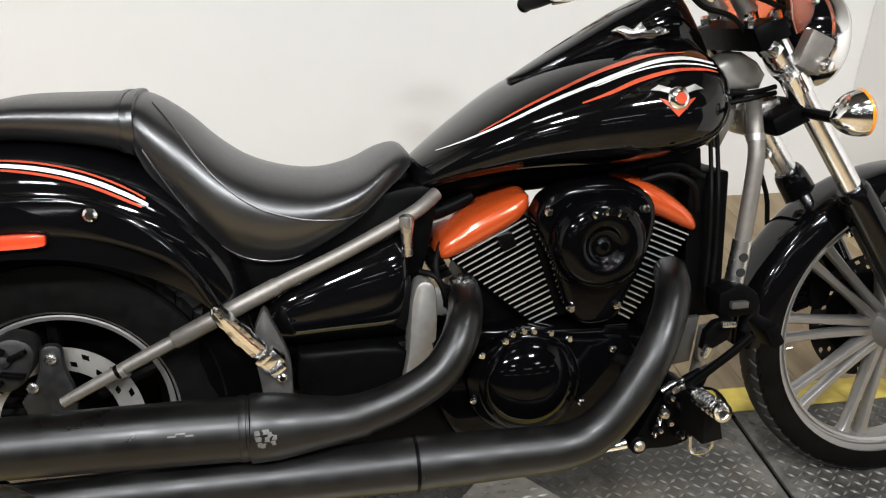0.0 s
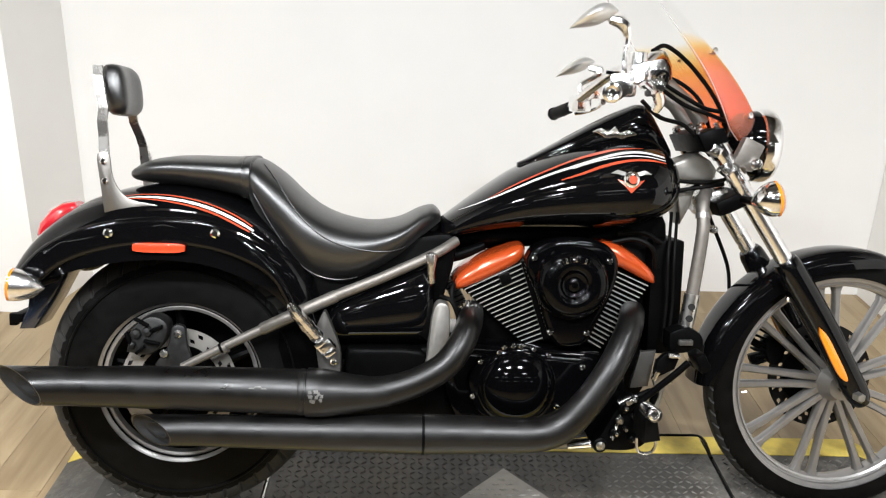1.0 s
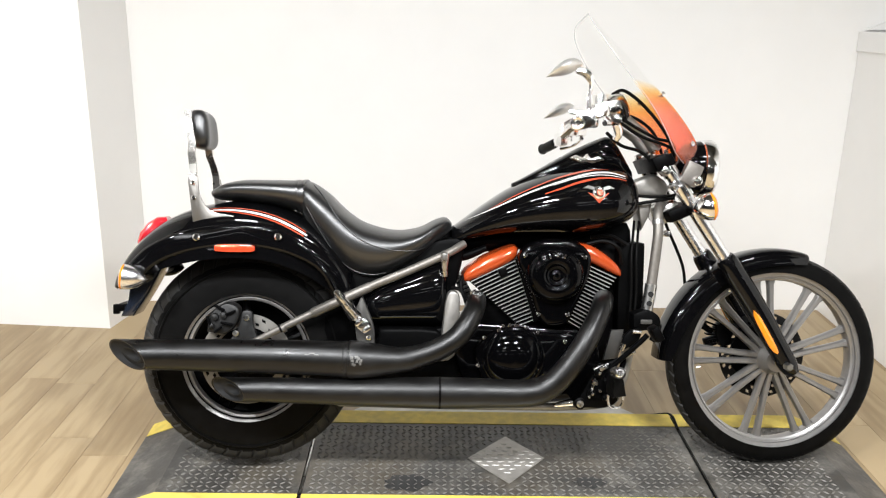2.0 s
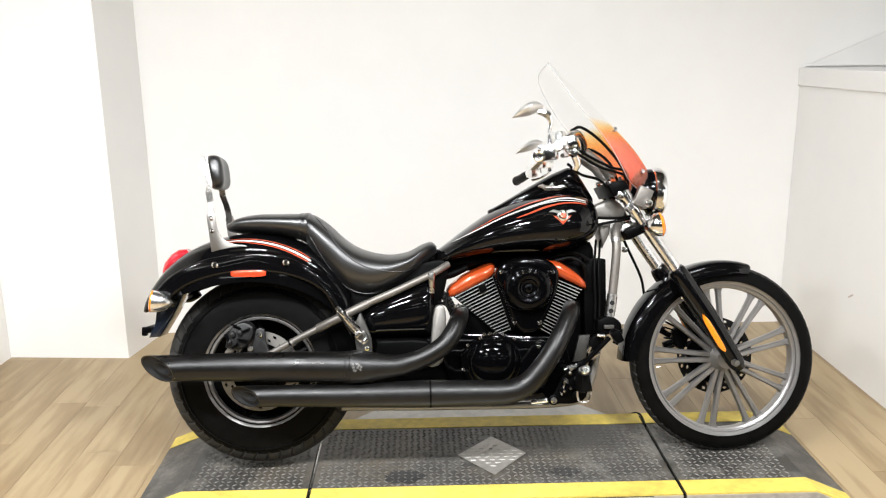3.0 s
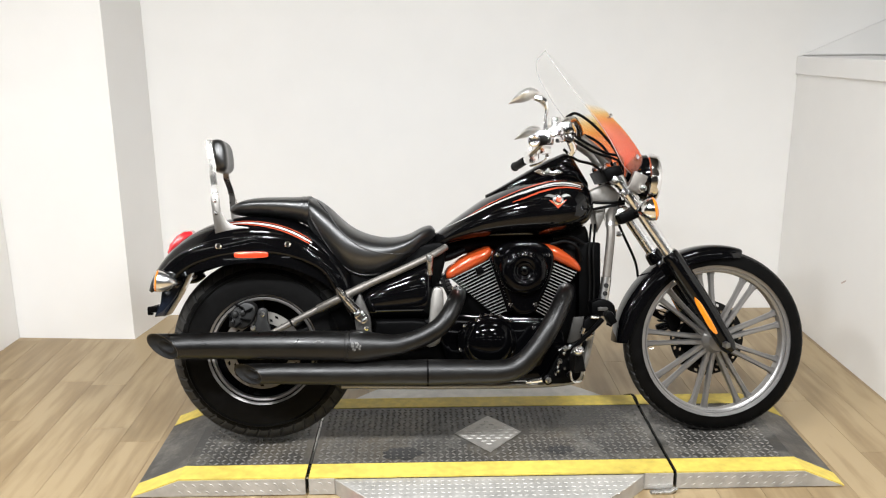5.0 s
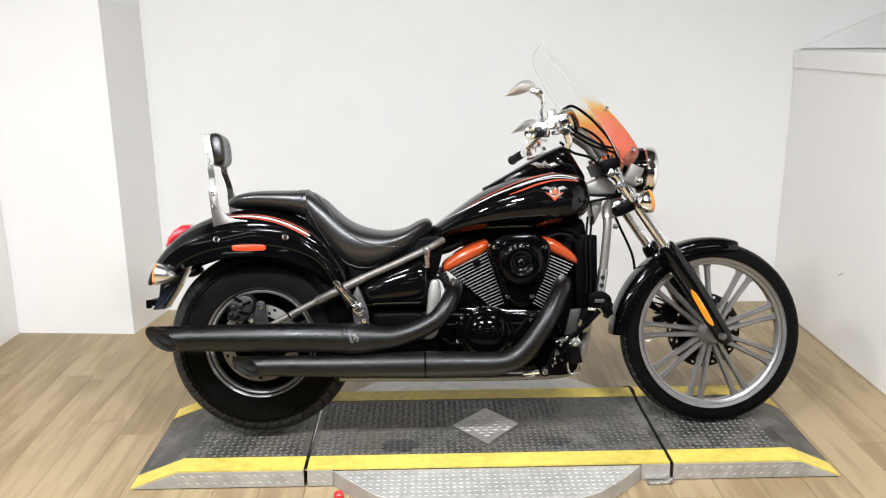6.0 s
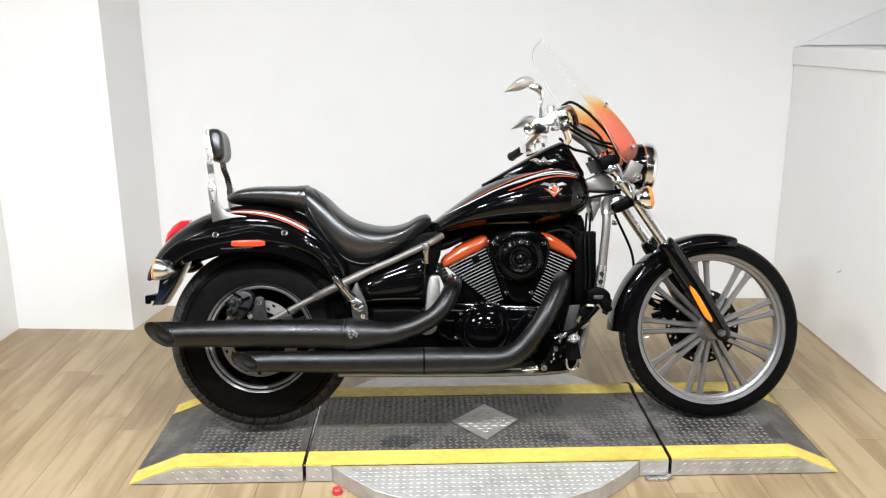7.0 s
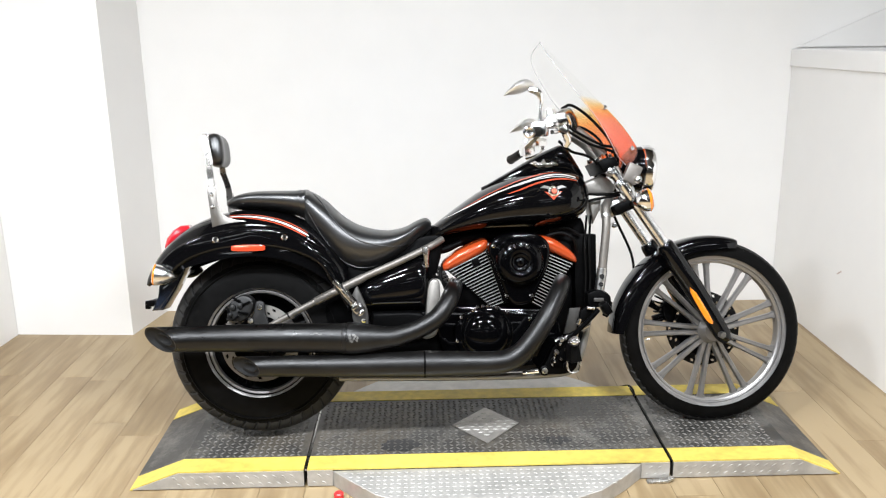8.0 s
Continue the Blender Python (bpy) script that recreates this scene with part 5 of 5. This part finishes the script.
part("peg_end", lathe([(0.0001, 0.006), (0.006, 0.006), (0.0075, 0.002), (0.0105, 0.004), (0.013, 0.0)], (1.065, -0.343, 0.3485), (-0.1, -1, 0.15), 14), bar_chrome, peg_r)
part("peg_rubber", plate([(1.062, 0.316), (1.068, 0.330), (1.090, 0.326), (1.100, 0.272), (1.062, 0.266)], -0.295, -0.205, 0.005), rubber, peg_r, "black rubber pad under the footpeg")
part("feeler_loop", tube([(1.055, -0.262, 0.268, 0.0035), (1.058, -0.26, 0.243, 0.0035), (1.068, -0.258, 0.232, 0.0035), (1.088, -0.258, 0.232, 0.0035), (1.098, -0.26, 0.245, 0.0035), (1.10, -0.262, 0.268, 0.0035)], 8), steel, peg_r)

# fork
def fork_leg(s):
    v = s * 0.103
    leg = part("fork_tube", tube([(1.248, v, 0.936, 0.0205), (1.475, v, 0.605, 0.0205)], 18, straight=True), fork_chrome, bike, "polished chrome fork tube")
    part("fork_slider", tube([(1.440, v, 0.655, 0.027), (1.452, v, 0.638, 0.033), (1.50, v, 0.566, 0.036), (1.56, v, 0.475, 0.035), (1.615, v, 0.385, 0.032), (1.652, v, 0.325, 0.029), (1.666, v, 0.302, 0.018)], 18, 3), black_paint, leg, "glossy black fork slider")
    bm = plate(smooth_outline([(1.522, 0.500), (1.545, 0.478), (1.580, 0.42), (1.602, 0.378), (1.597, 0.368), (1.575, 0.388), (1.545, 0.44), (1.524, 0.48)], 3), v + s * 0.030, v + s * 0.040, 0.003)
    part("fork_reflector", bm, orange_lens, leg, "amber fork reflector")
    part("axle_nut", lathe([(0.0001, 0.022), (0.009, 0.022), (0.0125, 0.018), (0.0135, 0.0)], (1.636, v + s * 0.026, 0.329), (0, s, 0), 6), steel, leg)
    return leg


for s in (-1, 1):
    fork_leg(s)
bolt(front_fender, 1.478, -0.066, 0.555, 0.009, 0.007)
top_clamp = part("top_clamp", plate([(1.200, 0.948), (1.23, 0.962), (1.262, 0.966), (1.278, 0.936), (1.246, 0.912), (1.220, 0.908)], -0.128, 0.090, 0.008), satin_black, bike, "black upper fork clamp")
for u, v, w in ((1.210, -0.10, 0.955), (1.227, -0.07, 0.966), (1.212, 0.06, 0.959), (1.247, 0.05, 0.967), (1.252, -0.112, 0.967)):
    part("clamp_nut", lathe([(0.0001, 0.012), (0.007, 0.012), (0.010, 0.009), (0.011, -0.004)], (u, v, w), (-0.3, -0.1, 1), 8), bar_chrome, top_clamp)
for pts in (((1.15, -0.06, 0.842), (1.20, -0.066, 0.836), (1.25, -0.066, 0.835), (1.30, -0.05, 0.842)), ((1.15, -0.06, 0.802), (1.19, -0.066, 0.815), (1.24, -0.07, 0.824), (1.295, -0.06, 0.832))):
    part("cable", tube([(*p, 0.005) for p in pts], 8), rubber, bike)
part("stop_bolt", lathe([(0.0001, 0.008), (0.008, 0.007), (0.010, 0.0), (0.010, -0.02)], (1.268, -0.088, 0.724), (0, -1, 0), 12), bar_chrome, bike)
part("lower_clamp", box((1.302, 0, 0.790), (0.084, 0.236, 0.038), 0.010, Matrix.Rotation(-0.42, 3, "Y")), satin_black, bike)
for s in (-1, 1):
    for u, w in ((1.262, 0.916), (1.307, 0.853)):
        part("tube_clamp", tube([(u - 0.010, s * 0.103, w + 0.015, 0.025), (u + 0.010, s * 0.103, w - 0.015, 0.025)], 16, straight=True), chrome, bike)
    sg = signal("front_turn_signal", (1.296, s * 0.222, 0.800), (1.348, s * 0.227, 0.809), 0.040, bike)
    part("stalk", tube([(1.325, s * 0.10, 0.80, 0.010), (1.314, s * 0.217, 0.800, 0.010)], 8, straight=True), satin_black, sg)
fork_bracket = part("fork_bracket", box((1.325, -0.115, 0.905), (0.052, 0.03, 0.068), 0.006, Matrix.Rotation(0.42, 3, "Y")), rail_grey, bike, "satin grey headlight bracket")
part("bracket_bolt", lathe([(0.0001, 0.016), (0.009, 0.015), (0.0135, 0.010), (0.0145, 0.0), (0.0145, -0.01)], (1.339, -0.131, 0.884), (0, -1, 0), 16), bar_chrome, fork_bracket)
for u, w in ((1.246, 0.912), (1.276, 0.868)):
    lug = part("clamp_lug", box((u, -0.112, w), (0.026, 0.034, 0.024), 0.004, Matrix.Rotation(0.6, 3, "Y")), bar_chrome, bike)
    part("lug_bolt", lathe([(0.0001, 0.008), (0.005, 0.008), (0.006, 0.0)], (u - 0.004, -0.129, w), (0, -1, 0), 6), steel, lug)

# headlight
HL = (1.36, 0, 0.928)
AX = (1, 0, -0.05)
head = part("headlight", lathe([(0.001, -0.045), (0.05, -0.04), (0.075, -0.020), (0.083, 0.01), (0.085, 0.030)], HL, AX, 40), black_paint, bike, "round black headlight bucket with a chrome bezel")
part("bezel", lathe([(0.083, 0.022), (0.089, 0.026), (0.090, 0.052), (0.084, 0.064), (0.078, 0.067), (0.076, 0.060)], HL, AX, 48), chrome, head, "chrome bezel")
glass = mat("lamp_glass", (0.75, 0.77, 0.78), 0.05, 0.6, coat=1.0, var=0.06, scale=70)
part("lens", lathe([(0.077, 0.062), (0.06, 0.073), (0.03, 0.080), (0.001, 0.083)], HL, AX, 40), glass, head, "clear headlight lens")

# windscreen
SCREEN = [(1.372, 0.938, 0.085, 0.060), (1.382, 0.965, 0.130, 0.11), (1.372, 1.005, 0.162, 0.13), (1.325, 1.075, 0.176, 0.125), (1.265, 1.142, 0.180, 0.115), (1.185, 1.225, 0.174, 0.10), (1.10, 1.31, 0.150, 0.07), (1.06, 1.352, 0.125, 0.05), (1.035, 1.376, 0.085, 0.025), (1.022, 1.384, 0.03, 0.005)]
rows = spline(SCREEN, 4)
bm = bmesh.new()
grid = []
for u, w, hw, back in rows:
    grid.append([bm.verts.new((u - back * abs(t) ** 2, hw * t, w)) for t in (k / 8 - 1 for k in range(17))])
for a, b in zip(grid, grid[1:]):
    for i in range(16):
        bm.faces.new((a[i], a[i + 1], b[i + 1], b[i]))
screen = part("windscreen", bm, screen_acrylic, bike, "clear windscreen fading to orange at its foot", angle=80)
sol = screen.modifiers.new("thickness", "SOLIDIFY")
sol.thickness = 0.0035
screen.visible_shadow = False
rim = [(u - back, -hw, w, 0.0013) for u, w, hw, back in rows[::2]] + [(u - back, hw, w, 0.0013) for u, w, hw, back in rows[::-2]]
edge_clear = mat("edge_clear", (0.62, 0.61, 0.60), 0.3, var=0.05, scale=40)
edge_clear.node_tree.nodes["Principled BSDF"].inputs["Alpha"].default_value = 0.4
part("screen_edge", tube(rim, 6, 2), edge_clear, screen, "polished clear edge")
for u, v, w in ((1.228, -0.115, 1.138), (1.325, -0.105, 0.995), (1.228, 0.115, 1.138), (1.325, 0.105, 0.995)):
    part("screen_bolt", lathe([(0.001, 0.010), (0.008, 0.008), (0.009, 0.0), (0.004, -0.012)], (u, v, w), (0.5, math.copysign(0.85, v), 0.2), 10), chrome, screen)

# handlebar
HALF = [(0.905, 0.475, 1.016), (0.95, 0.36, 1.03), (1.0, 0.28, 1.07), (1.075, 0.19, 1.118), (1.115, 0.13, 1.10), (1.13, 0.07, 1.065)]
bar = part("handlebar", tube([(u, -v, w, 0.0125) for u, v, w in HALF] + [(u + 0.19 * max(0.0, v - 0.1), v, w - 0.03 * max(0.0, v - 0.1), 0.0125) for u, v, w in HALF[::-1]], 12), bar_chrome, bike, "wide chrome handlebar")
for s in (-1, 1):
    du, dw = (0.060, -0.009) if s > 0 else (0.0, 0.0)
    end = 0.013 if s > 0 else 0.0
    part("riser", tube([(1.235, s * 0.05, 0.975, 0.019), (1.20, s * 0.055, 1.02, 0.0165), (1.14, s * 0.06, 1.065, 0.018)], 12, straight=True), frame_silver, bar)
    part("grip", tube([(0.903 + du + end, s * 0.478, 1.0155 + dw, 0.0165), (0.927 + du, s * 0.42, 1.022 + dw, 0.0175), (0.953 + du - end, s * 0.355, 1.031 + dw, 0.0165)], 14), rubber, bar, "black rubber grip")
    part("grip_cap", lathe([(0.0001, 0.014), (0.006, 0.014), (0.008, 0.011), (0.0135, 0.013), (0.0185, 0.010), (0.0195, 0.0)], (0.903 + du + end, s * 0.476, 1.0155 + dw), (-0.15, s, -0.05), 18), bar_chrome, bar)
    bm = bmesh.new()
    add_box(bm, (0.962 + du, s * 0.335, 1.04 + dw), (0.05, 0.05, 0.046), 0.010, Matrix.Rotation(s * 0.4, 3, "Z"))
    add_box(bm, (1.0 + du, s * 0.30, 1.068 + dw), (0.06, 0.05, 0.034), 0.010, Matrix.Rotation(s * 0.5, 3, "Z"))
    part("switch_housing", bm, bar_chrome, bar, "chrome switch housing")
    part("lever", tube([(1.022 + du, s * 0.31, 1.045 + dw, 0.008), (1.018 + du, s * 0.36, 1.032 + dw, 0.006), (1.0 + du, s * 0.42, 1.022 + dw, 0.006), (0.978 + du, s * 0.455, 1.018 + dw, 0.007)], 8), bar_chrome, bar)
    mir = part("mirror", tube([(0.962 + du, s * 0.33, 1.06 + dw, 0.0085), (0.962 + du, s * 0.332, 1.10 + 2 * dw, 0.0065), (0.966 + 1.6 * du, s * 0.335, 1.135 + 3 * dw, 0.0075), (0.955 + 2 * du, s * 0.34, 1.16 + 4 * dw, 0.013), (0.925 + 2 * du, s * 0.345, 1.168 + 4 * dw, 0.008)], 8), bar_chrome, bike, "chrome teardrop mirror on a stalk")
    bm = bmesh.new()
    rings = []
    for k in range(11):
        f = k / 10
        r = math.sin(math.pi * min(0.985, max(0.02, f ** 0.8)))
        rings.append([(0.942 + 2 * du - 0.104 * f + 0.010 * math.cos(t) * r, s * (0.345 + 0.03 * f) + 0.045 * math.cos(t) * r, 1.186 + 4 * dw - 0.042 * f ** 1.6 + 0.020 * math.sin(t) * r) for t in (2 * math.pi * i / 16 for i in range(16))])
    add_loft(bm, rings)
    part("mirror_head", bm, mirror_back, mir)
part("reservoir", lathe([(0.001, 0.022), (0.02, 0.02), (0.022, 0.0), (0.02, -0.02)], (1.0, -0.295, 1.09), (0, 0, 1), 16), bar_chrome, bar)

bm = bmesh.new()
add_box(bm, (1.02, -0.30, 1.075), (0.075, 0.035, 0.034), 0.009, Matrix.Rotation(-0.2, 3, "Y"))
add_box(bm, (1.045, -0.27, 1.05), (0.045, 0.04, 0.03), 0.008, Matrix.Rotation(0.35, 3, "Y"))
add_lathe(bm, [(0.0001, 0.012), (0.014, 0.012), (0.017, 0.008), (0.018, 0.0)], (0.985, -0.345, 1.058), (0, -1, 0.1), 16)
part("master_cylinder", bm, bar_chrome, bar, "chrome brake master cylinder")
part("cable_clamp", tube([(1.06, -0.235, 1.045, 0.012), (1.075, -0.22, 1.015, 0.013), (1.07, -0.21, 0.995, 0.010)], 10), bar_chrome, bar)
part("hose_ring", tube([(1.032, -0.325, 1.06, 0.003), (1.042, -0.33, 1.072, 0.003), (1.054, -0.33, 1.066, 0.003), (1.052, -0.325, 1.05, 0.003)], 6), satin_black, bar)

# cables
for pts in (((1.06, -0.20, 1.125), (1.10, -0.17, 1.140), (1.165, -0.14, 1.105), (1.235, -0.11, 1.04), (1.27, -0.09, 0.985), (1.275, -0.06, 0.93)),
            ((1.10, -0.10, 1.075), (1.16, -0.10, 1.04), (1.22, -0.10, 1.01), (1.275, -0.09, 0.995), (1.29, -0.06, 0.94)),
            ((1.10, -0.05, 1.085), (1.17, -0.04, 1.075), (1.23, -0.04, 1.03), (1.26, -0.04, 0.96)),
            ((1.10, -0.12, 1.055), (1.17, -0.11, 1.015), (1.23, -0.11, 0.995), (1.28, -0.09, 0.98)),
            ((1.06, 0.2, 1.11), (1.15, 0.15, 1.09), (1.24, 0.1, 1.0), (1.26, 0.05, 0.9)),
            ((1.06, -0.14, 1.02), (1.11, -0.12, 0.985), (1.18, -0.10, 0.965), (1.25, -0.08, 0.90))):
    part("cable", tube([(*p, 0.005) for p in pts], 8, 6), rubber, bike)
part("brake_hose", tube([(1.275, 0.06, 0.83, 0.005), (1.31, 0.05, 0.74, 0.005), (1.365, 0.055, 0.62, 0.005), (1.39, 0.07, 0.52, 0.005), (1.46, 0.08, 0.42, 0.005)], 8), rubber, bike)

# leads and hoses round the engine
for pts in (((0.655, -0.10, 0.60), (0.640, -0.125, 0.57), (0.648, -0.13, 0.535), (0.675, -0.12, 0.52)),
            ((0.615, -0.11, 0.555), (0.640, -0.13, 0.548), (0.655, -0.13, 0.515), (0.66, -0.11, 0.49)),
            ((1.02, -0.10, 0.69), (1.07, -0.11, 0.70), (1.11, -0.12, 0.68), (1.13, -0.10, 0.63)),
            ((1.03, -0.10, 0.71), (1.09, -0.10, 0.715), (1.14, -0.10, 0.69))):
    part("hose", tube([(*p, 0.0058) for p in pts], 8), rubber, bike)
part("clamp_ring", tube([(0.672, -0.135, 0.548, 0.012), (0.678, -0.135, 0.535, 0.012)], 12, straight=True), steel, bike)
for k in range(6):
    part("fin_tip", box((0.640 + 0.006 * k, 0.02, 0.578 - 0.011 * k), (0.03, 0.14, 0.003), 0, Matrix.Rotation(-0.4, 3, "Y")), satin_black, bike, smooth=False)


scuffed = mat("scuffed", (0.12, 0.117, 0.111), 0.5, 0.3, var=0.5, scale=300)


def scuff(parent, u, w_c, r, a0, du, da):
    """A scraped patch that hugs the silencer."""
    rings = []
    for i in range(3):
        uu = u + du * (i / 2 + random.uniform(-0.1, 0.1))
        rings.append([(uu + random.uniform(-0.002, 0.002), V1 - (r + 0.0007) * math.cos(a0 + da * j / 3), w_c + (r + 0.0007) * math.sin(a0 + da * j / 3)) for j in range(4)])
    part("scuff", loft(rings, False, False), scuffed, parent)


for du, a0 in ((0.326, 0.22), (0.327, 0.05), (0.328, -0.12), (0.338, 0.24), (0.340, 0.02), (0.345, 0.16), (0.349, -0.10), (0.334, -0.16), (0.352, 0.06)):
    scuff(ex1, du, 0.3628, 0.0540 - (du - 0.323) * 0.045, a0, 0.008, 0.14)
for du in (0.20, 0.212, 0.226):
    scuff(ex1, du, 0.3668, 0.0496, 0.36 + random.uniform(-0.06, 0.06), 0.014, 0.05)


# ---- floor planks ----
PL, PW, GAP = 1.22, 0.152, 0.0011
plank_mesh = mesh_of("plank", box((0, 0, -0.001), (PL - GAP, PW - GAP, 0.006), 0.0004), wood, False)
count = 0
far = bmesh.new()
rng = random.Random(4)
for col in range(-34, 64):
    x = -1.55 + col * PW
    shift = rng.random() * PL
    for row in range(-2, 8):
        y = -6.0 + shift + row * PL
        if y - PL / 2 > 1.44:
            continue
        near = y > -2.2 and -1.56 < x < 2.5
        if near and count < 290:
            ob = new("plank", plank_mesh)
            ob.parent = floor
            ob.matrix_world = pose(x, y, 0.0, 0, 0, 90)
            count += 1
        elif -6.8 < x < 8.4:
            add_box(far, (y, -x, -0.001), (PL - GAP, PW - GAP, 0.006))
far_ob = tagged(part("far_planks", far, wood, floor, smooth=False), kind="stuff")
far_ob.matrix_world = pose(0, 0, 0, 0, 0, 90)
